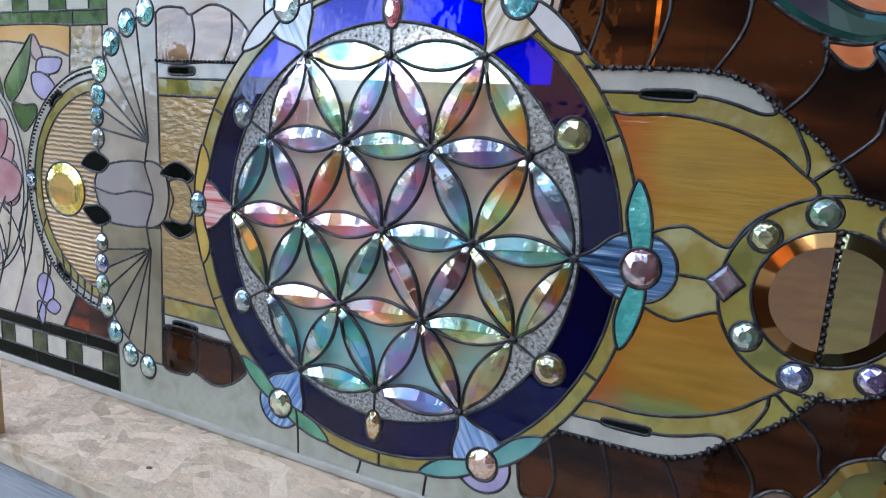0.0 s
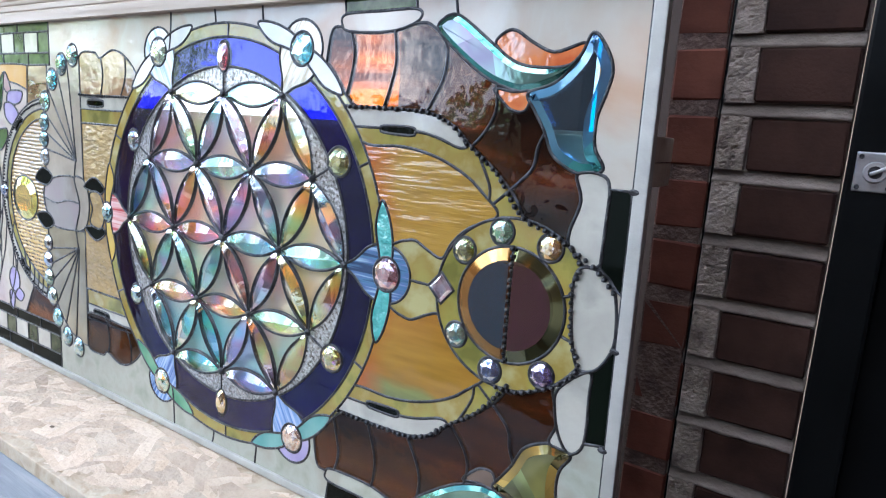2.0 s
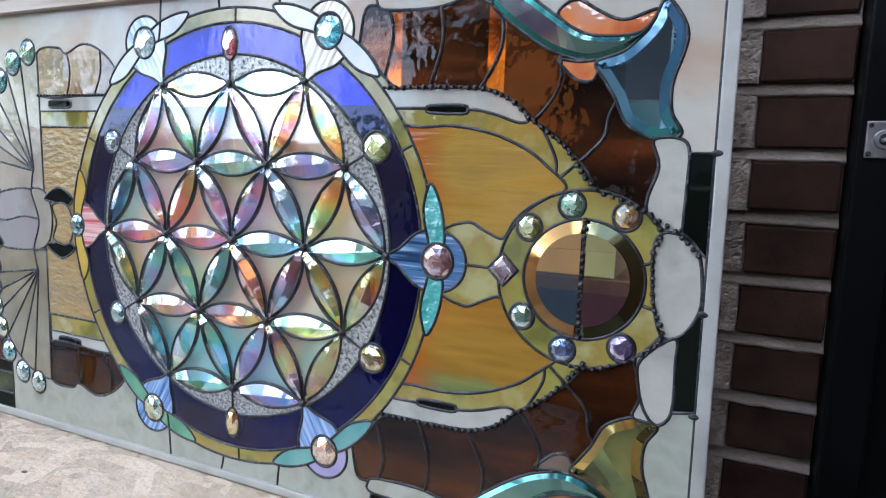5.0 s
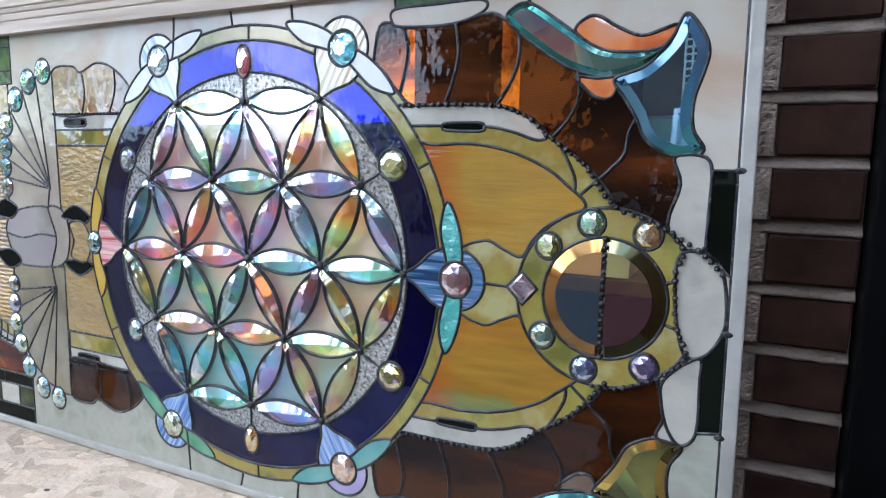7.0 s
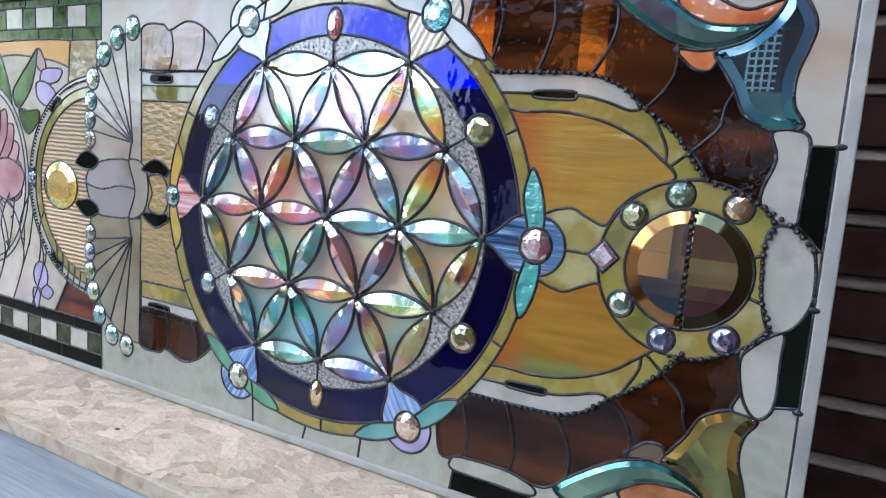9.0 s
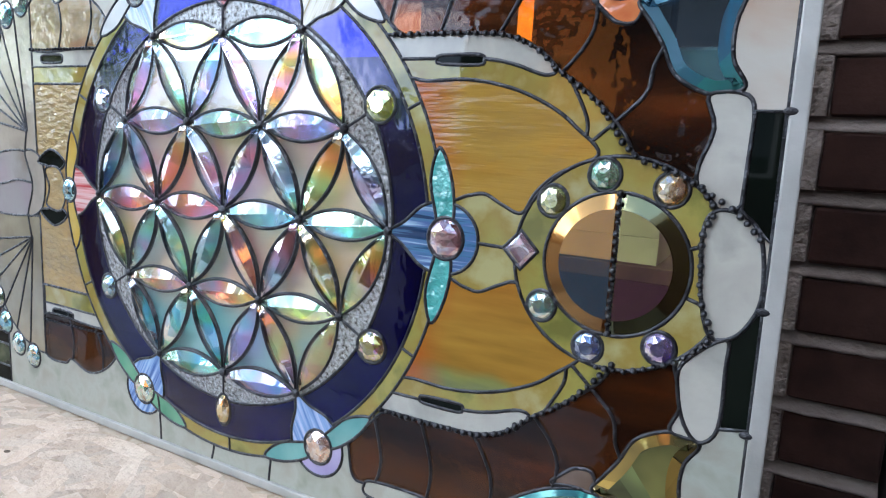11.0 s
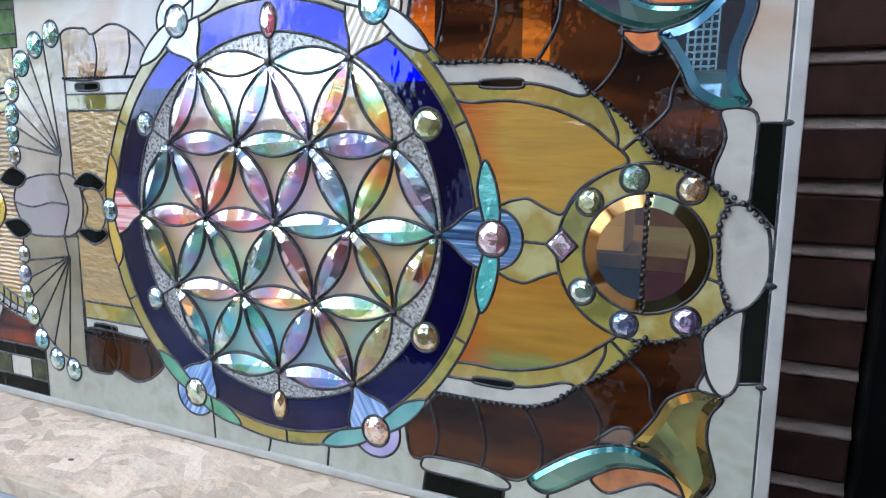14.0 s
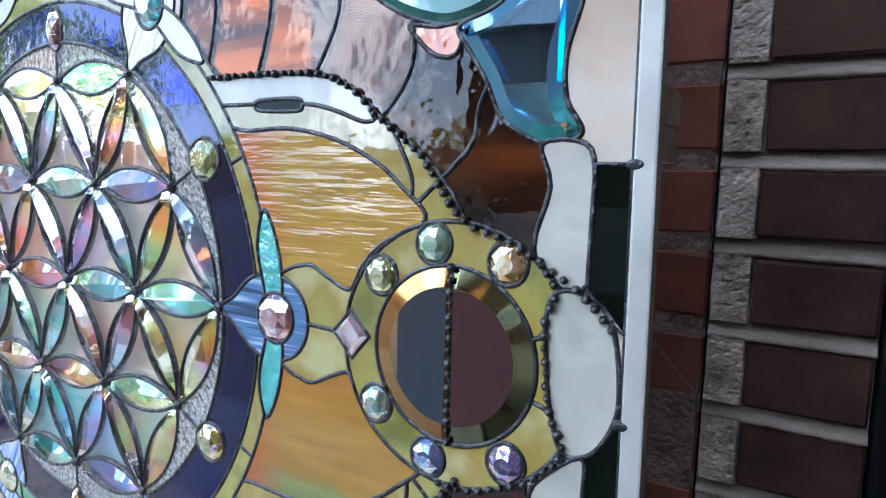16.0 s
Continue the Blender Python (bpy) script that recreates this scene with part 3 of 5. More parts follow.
for key in ("amber", "ambersmooth"):      # an orange-red reflection beside the ring is painted into both sheets
    nn, ll = MAT[key].node_tree.nodes, MAT[key].node_tree.links
    co_, sp_, ns_, ad_, mr_, mi_ = (nn.new("ShaderNode" + k) for k in ("TexCoord", "SeparateXYZ", "TexNoise", "Math", "MapRange", "Mix"))
    ns_.inputs["Scale"].default_value = 20
    ad_.operation, ad_.inputs[1].default_value = "MULTIPLY_ADD", 0.05
    mr_.inputs["From Min"].default_value, mr_.inputs["From Max"].default_value, mr_.inputs["To Max"].default_value = 0.268, 0.222, 0.9
    mi_.data_type, mi_.inputs[7].default_value = "RGBA", (0.40, 0.075, 0.012, 1)
    hs_ = next(q for q in nn if q.bl_idname == "ShaderNodeHueSaturation")
    for a_, b_ in ((co_.outputs["Object"], sp_.inputs[0]), (co_.outputs["Object"], ns_.inputs["Vector"]), (ns_.outputs["Fac"], ad_.inputs[0]), (sp_.outputs["X"], ad_.inputs[2]),
                   (ad_.outputs[0], mr_.inputs["Value"]), (mr_.outputs[0], mi_.inputs[0]), (hs_.inputs["Color"].links[0].from_socket, mi_.inputs[6]), (mi_.outputs[2], hs_.inputs["Color"])):
        ll.new(a_, b_)
for key, c in {"pinkj": (0.94, 0.66, 0.68), "aqua": (0.45, 0.72, 0.74), "clearj": (0.75, 0.80, 0.78), "greenj": (0.42, 0.78, 0.50), "lime": (0.78, 0.80, 0.44), "amberj": (0.82, 0.55, 0.18),
               "lilacj": (0.58, 0.48, 0.80), "bluej": (0.48, 0.58, 0.85), "peachj": (0.92, 0.66, 0.52), "yellowj": (0.80, 0.70, 0.20)}.items():
    d = tuple(0.62 * v for v in c)
    e = tuple(min(1, 0.45 + 0.6 * v) for v in c)
    f_ = tuple(0.75 * c[(k + 1) % 3] + 0.25 * c[k] for k in range(3))
    MAT[key] = dichroic("jewel_" + key, [c, d, e, c, f_, e, d, c], 230, rough=0.04, seep=0.28, metal=0.85, cells=0.26, flow=0.35, lift=1.5, coat=1.0)

# ---- building helpers ----
def part(name, bm, material, parent, label=""):
    me = bpy.data.meshes.new(name)
    bm.to_mesh(me)
    bm.free()
    me.materials.append(MAT[material] if isinstance(material, str) else material)
    ob = new(name, me)
    ob.parent = parent
    if label:
        tagged(ob, label)
    return ob


def thing(name, at, label, category, group="", kind=""):
    ob = new(name)
    ob.empty_display_size = 0.05
    ob.location = at
    return tagged(ob, label, category, group, kind)


def box(x0, x1, y0, y1, z0, z1, bevel=0.0, bm=None, segments=2):
    bm = bm or bmesh.new()
    made = bmesh.ops.create_cube(bm, size=1)["verts"]
    for v in made:
        v.co = Vector(((x0 + x1) / 2 + v.co.x * (x1 - x0), (y0 + y1) / 2 + v.co.y * (y1 - y0), (z0 + z1) / 2 + v.co.z * (z1 - z0)))
    if bevel:
        edges = list({e for v in made for e in v.link_edges})
        bmesh.ops.bevel(bm, geom=edges, offset=bevel, segments=segments, affect="EDGES", profile=0.6)
    return bm


# ---- the stained glass panel: its drawing, in millimetres from the centre of the flower ----
AXIS_Z, FOOT = 1.12, 0.862
PANEL_L, PANEL_R, PANEL_B, PANEL_T = -955, 447, -252, 250
loops, cuts, beads, jewels, blobs = [], [], [], [], []


def spline(pts, closed=True, n=6):
    """A smooth line through the points (Catmull-Rom)."""
    out, k = [], len(pts)
    for i in range(k if closed else k - 1):
        p = [pts[(i + j) % k] if closed else pts[min(max(i + j, 0), k - 1)] for j in (-1, 0, 1, 2)]
        for s in range(n):
            t = s / n
            out.append(tuple(0.5 * (2 * p[1][a] + (p[2][a] - p[0][a]) * t + (2 * p[0][a] - 5 * p[1][a] + 4 * p[2][a] - p[3][a]) * t * t
                                    + (3 * p[1][a] - p[0][a] - 3 * p[2][a] + p[3][a]) * t ** 3) for a in (0, 1)))
    return out if closed else out + [pts[-1]]


def flip(pts):
    return [(u, -v) for u, v in reversed(pts)]


def arc(cu, cv, r, a0=0, a1=360, n=72, rv=None):
    full = abs(a1 - a0) >= 360
    return [(cu + r * math.cos(radians(a0 + (a1 - a0) * i / n)), cv + (rv or r) * math.sin(radians(a0 + (a1 - a0) * i / n))) for i in range(n if full else n + 1)]


def polar(a, pts):
    """Points given along and across a ray from the centre at a degrees."""
    c, s = math.cos(radians(a)), math.sin(radians(a))
    return [(r * c - t * s, r * s + t * c) for r, t in pts]


def pane(name, mat, pts, kind="flat", **more):
    loops.append(dict(name=name, mat=mat, pts=pts, kind=kind, **more))


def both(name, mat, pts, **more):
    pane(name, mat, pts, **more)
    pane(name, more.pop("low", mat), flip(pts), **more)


def cut(pts, smooth=True, mirrored=False):
    line = spline(pts, False) if smooth and len(pts) > 2 else list(pts)
    cuts.append(line)
    if mirrored:
        cuts.append(flip(line))


def jewel(u, v, a, b, mat, turn=0, name="jewel"):
    jewels.append((u, v, a, b, mat, turn, name))
    pts = [(u + x * math.cos(radians(turn)) - y * math.sin(radians(turn)), v + x * math.sin(radians(turn)) + y * math.cos(radians(turn)))
           for x, y in arc(0, 0, a, n=24, rv=b)]
    pane(name, mat, pts, "jewel", spot=(u, v, a, b, turn))


# cream border with its cuts; its lower half takes a darker grey-green copy
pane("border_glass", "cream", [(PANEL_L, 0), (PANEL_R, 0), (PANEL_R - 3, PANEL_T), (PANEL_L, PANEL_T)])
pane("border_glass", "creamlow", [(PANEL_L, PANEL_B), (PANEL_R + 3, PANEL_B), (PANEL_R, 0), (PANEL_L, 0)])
for line in ([(284, 256), (287, 236), (290, 220)], [(403, 258), (401, 232), (408, 206)], [(-90, 256), (-92, 220), (-95, 200)],
             [(-18, 256), (-14, 240), (-12, 226)], [(58, 256), (60, 235), (62, 218)]):
    cut(line, mirrored=True)
cut([(-224, 256), (-222, 225), (-212, 205)])
cut([(-228, -256), (-236, -232), (-230, -212), (-206, -204)])
# left field: block borders, water plants
pane("field_glass", "pale", [(PANEL_L, -190), (-375, -190), (-375, 190), (PANEL_L, 190)])
for s in (1, -1):
    def row(v0, v1, s=s):
        return lambda u0, u1: [(u0, s * v0), (u1, s * v0), (u1, s * v1), (u0, s * v1)]
    pane("edge_strip", "moss" if s > 0 else "black", row(230, 250)(PANEL_L, -366))
    pane("edge_strip", "moss" if s > 0 else "black", row(186, 202)(PANEL_L, -366))
    for u in (-840, -690, -530, -455):
        cut([(u, s * 230), (u + 2, s * 252)], False)
        cut([(u + 30, s * 186), (u + 30, s * 202)], False)
    u = -366
    k = 0
    while u > PANEL_L + 40:
        w = 30 if k % 2 == 0 else 40
        pane("block_glass", ("moss" if s > 0 else "mossdark") if k % 2 == 0 else "shell", row(202, 230)(u - w, u))
        u -= w
        k += 1
pane("sky_glass", "peach", spline([(-690, 172), (-600, 186), (-420, 184), (-418, 150), (-470, 160), (-560, 168), (-640, 160)]))
pane("field_glass", "tan", [(-430, 186), (-375, 186), (-375, 110), (-436, 118)])
pane("field_glass", "brown", [(-470, -186), (-375, -186), (-375, -110), (-436, -130)])
for i, (u, top, lean) in enumerate([(-760, 168, -8), (-728, 182, 6), (-700, 150, -10), (-672, 178, 4), (-640, 165, 12), (-800, 176, -12), (-835, 150, -6), (-870, 170, -14)]):
    pane("grass_blade", "blade", spline([(u - 9, -20), (u - 13, 70), (u + lean, top), (u + 11, 70), (u + 8, -20)]))
pane("tulip_leaf", "blade", spline([(-503, 176), (-524, 157), (-547, 136), (-563, 115), (-550, 95), (-521, 120), (-508, 150)]))
pane("tulip_leaf", "blade", spline([(-596, 170), (-578, 140), (-566, 100), (-590, 112), (-606, 140)]))
pane("tulip_leaf", "moss", spline([(-549, 93), (-526, 92), (-503, 93), (-502, 80), (-525, 60), (-540, 70)]))
pane("tulip_petal", "pink", spline([(-500, 176), (-488, 162), (-484, 150), (-496, 146), (-506, 156)]))
pane("tulip_petal", "lilac", spline([(-494, 146), (-478, 150), (-449, 148), (-456, 134), (-476, 130), (-496, 132)]))
pane("tulip_petal", "lilac", spline([(-506, 130), (-484, 131), (-464, 118), (-470, 108), (-486, 100), (-504, 110)]))
cut([(-470, 131), (-482, 118), (-487, 101)])
pane("tulip_petal", "lilac", arc(-503, -140, 17, n=24, rv=20))
pane("tulip_petal", "lilac", spline([(-500, -159), (-488, -152), (-474, -160), (-486, -172), (-502, -168)]))
pane("tulip_petal", "lilac", spline([(-520, -160), (-506, -164), (-506, -176), (-513, -190), (-522, -176)]))
pane("ring_glass", "shell", arc(-628, -4, 100, n=60, rv=132))
pane("lily_ground", "pale", arc(-628, -4, 92, n=60, rv=124))
for i in range(13):
    a = -10 + i * 16.7
    c, s = math.cos(radians(a)), math.sin(radians(a))
    base = (-628 + 12 * c, -8 + 14 * s)
    tip = (-628 + 84 * c, -4 + 114 * s)
    n_ = (-s * 15, c * 20)
    m_ = ((base[0] + 2 * tip[0]) / 3, (base[1] + 2 * tip[1]) / 3)
    pane("lily_petal", "pink", spline([base, (m_[0] + n_[0], m_[1] + n_[1]), tip, (m_[0] - n_[0], m_[1] - n_[1])]))
pane("lily_petal", "pink", spline([(-622, -20), (-612, 14), (-575, 22), (-540, 4), (-552, -26), (-590, -38)]))
for i in range(9):
    u = -930 + i * 48
    cut([(u + 70, -20), (u + 42, -70), (u + 50, -120), (u + 20, -188)])
    cut([(u + 30, -30), (u + 18, -90), (u - 10, -150)])
for i in range(6):
    a = 200 + i * 25
    cut([(-628 + 20 * math.cos(radians(a)), -12 + 20 * math.sin(radians(a))), (-628 + 62 * math.cos(radians(a + 7)), -8 + 80 * math.sin(radians(a + 7))),
         (-628 + 95 * math.cos(radians(a)), -4 + 127 * math.sin(radians(a)))])
# scarab-like head, left of the flower
half = lambda r: [(-386, -5)] + arc(-380, -5, r, 92, 268, 40)
pane("head_rim", "shell", half(146))
pane("head_rim", "olive", half(132))
pane("head_glass", "amberdark", half(119))
beads.append(arc(-380, -5, 140, 96, 264, 60))
pane("neck_strip", "shell", [(-290, 112), (-150, 112), (-150, 147), (-290, 147)])
pane("neck_strip", "shell", [(-288, -114), (-150, -114), (-150, -153), (-286, -153)])
pane("neck_strip", "olive", [(-289, 100), (-150, 100), (-150, 130), (-289, 130)])
pane("neck_strip", "olive", [(-287, -100), (-150, -100), (-150, -134), (-286, -134)])
pane("neck_glass", "neckamber", [(-290, -113), (-150, -113), (-150, 112), (-290, 112)])
for v in (138, -143):
    pane("slot_glass", "black", spline([(-268, v - 4), (-238, v - 4), (-234, v), (-238, v + 4), (-268, v + 4), (-272, v)], n=3))
both("shoulder_glass", "tan", low="brown", pts=spline([(-290, 149), (-289, 197), (-253, 201), (-240, 194), (-212, 203), (-187, 197), (-163, 178), (-150, 150), (-200, 148)]))
cut([(-242, 208), (-234, 172), (-244, 138)], mirrored=True)
cut([(-186, 210), (-184, 172), (-202, 136)], mirrored=True)
beads.append([(-289, 148), (-176, 147)])
beads.append([(-286, -154), (-176, -152)])
wing = [(-290, 197), (-305, 197), (-335, 187), (-361, 166), (-382, 137), (-388, 100), (-390, 60), (-386, 24), (-312, 36), (-288, 34)]
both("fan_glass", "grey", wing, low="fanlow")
for u, v in ((-321, 193), (-348, 177), (-372, 152), (-386, 122), (-390, 97), (-390, 72), (-388, 44)):
    cut([(-305, 60), (u, v)], False, True)
cut([(-312, 36), (-306, 62), (-296, 80)], mirrored=True)
cut([(-300, 34), (-299, 70)], False, True)
pane("bud_glass", "bud", spline([(-398, 2), (-386, 25), (-350, 36), (-312, 37), (-298, 22), (-300, -18), (-311, -34), (-350, -38), (-380, -33)]))
cut([(-400, 2), (-366, -3), (-330, 4), (-298, 2)])
pane("bud_glass", "grey", spline([(-312, 37), (-285, 34), (-275, 6), (-284, -25), (-311, -35), (-300, 0)]))
both("leaf_glass", "black", spline([(-287, 28), (-262, 42), (-238, 30), (-250, 20), (-272, 24)]))
pane("neck_glass", "neckamber", spline([(-274, 20), (-250, 22), (-238, 0), (-248, -24), (-274, -20), (-268, 0)]))
both("leaf_glass", "black", spline([(-420, 26), (-398, 44), (-372, 34), (-388, 20)]))
pane("head_jewel", "yellowj", arc(-454, -6, 37, n=40, rv=33), "bevel", inset=13, rise=3.5, table="headpane")

for a in (128, 178, 232):
    c, s_ = math.cos(radians(a)), math.sin(radians(a))
    pane("slot_glass", "black", spline([(-380 + r * c - t * s_, -5 + r * s_ + t * c) for r, t in ((130, -12), (133, 0), (130, 12), (137, 13), (140, 0), (137, -13))], n=3))
# small mosaic pieces round the foot of the water lily
for i in range(22):
    a = 195 + i * 7.4
    for k, r in enumerate((0.40, 0.56, 0.72, 0.86)):
        if (i + k) % 3 == 0:
            continue
        f = lambda aa, rr: (-628 + 96 * rr * math.cos(radians(aa)), -6 + 126 * rr * math.sin(radians(aa)))
        cut([f(a, r), f(a + 7.4, r + 0.05 * ((i % 3) - 1))], False)
        if (i + 2 * k) % 4 < 2:
            cut([f(a, r), f(a + 2, r + 0.15)], False)
for i in range(12):
    u = -545 + i * 13
    cut([(u, -60 - 4 * i), (u + 4, -86 - 4 * i), (u - 3, -120 - 3 * i)])
    cut([(u - 6, -90 - 4 * i), (u + 8, -96 - 4 * i)], False)

# right body: brown feathers, lilies, border pieces
both("feather_glass", "brown", spline([(150, 200), (166, 219), (176, 214), (223, 213), (256, 219), (277, 210), (330, 190), (370, 165), (378, 128), (401, 110), (408, 87), (403, 67), (398, 40),
                                       (300, 20), (150, 60)]))
cut([(176, 218), (182, 192), (172, 150)], mirrored=True)
cut([(226, 216), (229, 184), (215, 140)], mirrored=True)
cut([(270, 219), (281, 199), (279, 173), (260, 140)], mirrored=True)
cut([(326, 184), (331, 154), (322, 133), (298, 108)], mirrored=True)
cut([(380, 146), (370, 126), (367, 109), (356, 96), (332, 74)], mirrored=True)
both("slot_glass", "moss", [(170, 230), (249, 230), (246, 254), (167, 254)], low="black")
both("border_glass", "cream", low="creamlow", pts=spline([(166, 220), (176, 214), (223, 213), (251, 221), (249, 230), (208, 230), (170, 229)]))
lily = [(271, 213), (277, 222), (288, 224), (301, 217), (323, 201), (344, 187), (364, 183), (386, 184), (395, 189), (386, 178), (376, 171), (360, 166), (345, 166), (320, 175), (292, 194)]
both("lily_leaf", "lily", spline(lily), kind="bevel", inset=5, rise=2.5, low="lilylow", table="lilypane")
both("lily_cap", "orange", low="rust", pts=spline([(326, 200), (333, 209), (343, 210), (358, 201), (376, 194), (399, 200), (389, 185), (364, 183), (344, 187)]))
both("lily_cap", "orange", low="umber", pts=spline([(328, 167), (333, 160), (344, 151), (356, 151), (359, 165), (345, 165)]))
horn = [(404, 207), (415, 196), (421, 181), (418, 165), (413, 147), (414, 127), (422, 112), (410, 107), (398, 109), (382, 119), (373, 137), (364, 151), (357, 164), (378, 172), (395, 189)]
pane("lily_bell", "bevel", spline(horn), "bevel", inset=8, rise=2.5, table="tinted")
pane("lily_bell", "gold", flip(spline(horn)), "bevel", inset=8, rise=2.5, table="goldpane")
both("border_glass", "shell", spline([(401, 58), (408, 87), (403, 107), (424, 107), (429, 92), (429, 66), (428, 43), (412, 34)], n=4))
pane("edge_glass", "black", [(429, 98), (445, 98), (446, 22), (428, 40)])
pane("edge_glass", "black", [(430, -40), (447, -18), (448, -95), (431, -98)])
pane("body_glass", "olive", spline([(150, 148), (187, 148), (227, 148), (267, 146), (291, 137), (307, 123), (337, 101), (362, 70), (380, 0), (362, -72), (337, -101), (307, -123), (291, -137),
                                    (267, -146), (227, -148), (187, -148), (150, -148)]))
both("body_strip", "shell", spline([(150, 149), (187, 148), (227, 148), (267, 146), (291, 137), (307, 123), (299, 119), (277, 126), (253, 130), (194, 131), (150, 131)]))
slot = [(220, 127), (250, 126), (254, 129), (250, 133), (220, 133), (216, 130)]
both("slot_glass", "black", spline(slot, n=3))
win = [(170, 116), (209, 115), (243, 116), (277, 110), (306, 98), (324, 85), (340, 68), (314, 54), (299, 40), (290, 25), (276, 29), (261, 36), (248, 34), (225, 30), (180, 60)]
pane("body_window", "amber", spline(win))
pane("body_window", "ambersmooth", flip(spline(win)))
cut([(317, 117), (330, 92), (331, 78)], mirrored=True)
cut([(250, 0), (280, -1)], False)
pane("medallion_ring", "olive", arc(358, -3, 71))
for a in (140, 102, 60, -57, -103, -144, 20, -18):
    cut(polar(a, [(47, 0), (72, 0)]), False)
    cuts[-1] = [(u + 358, v - 3) for u, v in cuts[-1]]
pane("medallion_half", "rimA", arc(357, -3, 48, 91, 269, 36), "bevel", inset=11, rise=2.5, chord=356.2, table="halfA")
pane("medallion_half", "rimB", arc(357, -3, 48, -89, 89, 36), "bevel", inset=11, rise=2.5, chord=357.8, table="halfB")
beads.append([(357, 44), (357, -50)])
pane("border_glass", "shell", spline([(409, 28), (416, 39), (432, 36), (441, 24), (445, 0), (444, -19), (434, -37), (420, -40), (413, -21), (410, 0)]))
pane("border_glass", "shell", spline([(429, -40), (406, -60), (405, -79), (411, -100), (421, -110), (431, -98), (431, -60)], n=4))
pane("diamond_bevel", "pinkj", [(278, -1), (291, 13), (304, -1), (292, -15)], "bevel", inset=5, rise=3)
for a, m in ((140, "lime"), (102, "greenj"), (60, "amberj"), (-57, "lilacj"), (-103, "bluej"), (-144, "aqua")):
    u, v = polar(a, [(60, 0)])[0]
    jewel(u + 358, v - 3, 10.5, 11, m)
edge = spline([(180, 148), (227, 148), (267, 146), (291, 137), (307, 123)], False)
beads += [edge, flip(edge)]
edge = spline([(307, 123), (337, 101), (362, 70), (389, 60), (405, 51), (425, 39), (443, 22)], False)
beads += [edge, flip(spline([(291, 137), (307, 123), (337, 101), (362, 70)], False)), spline([(405, 52), (414, 38), (409, 24), (410, 0), (413, -21), (420, -40), (404, -58), (389, -66), (370, -73), (350, -74)], False)]

# ring and flower
pane("ring_glass", "olive", arc(-2, -3, 231, n=120))
for a in (88, 26, -25, -88, 206, 154):
    cut(polar(a, [(205, 0), (236, 0)]), False)
pane("ring_glass", "blue", arc(-1, -3, 217, n=120))
pane("chip_glass", "chip", arc(0, 0, 184, n=96))
for k in range(6):
    cut(polar(30 + 60 * k, [(150, 0), (190, 0)]), False)
ORN = {0: ("rib0", "teal", "rib0", "pinkj"), 60: ("rib60", "white", "rib60", "aqua"), 120: ("rib120", "white", "rib120", "clearj"), 180: ("rib180", "yellow", None, "aqua"),
       240: ("rib240", "greenleaf", "rib240", "greenj"), 300: ("rib300", "tealplain", "lilac", "peachj")}
for a, (fan, leafm, back, gem) in ORN.items():
    if back:
        pane("fan_glass", back, polar(a, arc(231, 0, 27, n=36)))
    pane("fan_glass", fan, polar(a, spline([(181, 0), (194, 9), (210, 23), (226, 25), (232, 0), (226, -25), (210, -23), (194, -9)])))
    wing = [(226, 4), (221, 20), (216, 44), (222, 67), (232, 50), (237, 24), (234, 4)]
    if a == 180:
        wing = [(226, 4), (222, 20), (214, 44), (224, 64), (232, 42), (236, 20), (234, 4)]
    pane("ornament_leaf", leafm, polar(a, spline(wing)))
    pane("ornament_leaf", leafm, polar(a, spline([(r, -t) for r, t in reversed(wing)])))
    u, v = polar(a, [(231, 0)])[0]
    if a == 180:
        jewel(u, v, 11, 13, gem)
    else:
        jewel(u, v, 15, 16, gem)
STEP = 90.0
nodes = [(i, j) for j in range(-2, 3) for i in range(-2, 3) if abs(i + j) <= 2]
spot = lambda i, j: (STEP * (i + j / 2), STEP * j * math.sqrt(3) / 2)
pane("flower_ground", "clear", polar(0, [spot(*p) for p in ((2, 0), (0, 2), (-2, 2), (-2, 0), (0, -2), (2, -2))]))
for i, j in nodes:
    blobs.append(spot(i, j))
    for di, dj in ((1, 0), (0, 1), (-1, 1)):
        if (i + di, j + dj) in nodes:
            p, q = Vector(spot(i, j)), Vector(spot(i + di, j + dj))
            d = (q - p).normalized()
            nrm = Vector((-d.y, d.x))
            L = STEP - 5
            side = [(2.5 + L * s / 12, 12.2 * (1 - (2 * s / 12 - 1) ** 2)) for s in range(13)]
            ring = [tuple(p + d * x + nrm * w) for x, w in side] + [tuple(p + d * x - nrm * w) for x, w in reversed(side[1:-1])]
            pane("petal", "petal", ring, "petal")
for k, m in enumerate(("lime", "pinkj", "lilacj", "bluej", "amberj", "yellowj")):
    a = 30 + 60 * k
    u, v = polar(a, [(194, 0)])[0]
    upright = a in (90, 270)
    jewel(u, v, *((9, 16) if upright else (14, 14) if abs(u) == u else (11.5, 13)), m)
for u, v, r, m in ((-306, 198, 13, "aqua"), (-335, 187, 13, "aqua"), (-361, 167, 13, "aqua"), (-383, 137, 12.5, "aqua"), (-387, 109, 11.5, "aqua"), (-389, 85, 10.5, "aqua"),
                   (-389, 60, 10.5, "clearj"), (-389, -64, 10, "clearj"), (-391, -90, 11, "bluej"), (-391, -116, 11.5, "aqua"), (-384, -143, 12.5, "aqua"), (-371, -173, 13, "aqua"),
                   (-345, -196, 13, "aqua"), (-315, -205, 13, "aqua"), (-519, -1, 9, "bluej")):
    jewel(u, v, r, r * 1.12, m)

# ---- from the drawing to pieces of glass, lead and solder ----
from mathutils.geometry import delaunay_2d_cdt

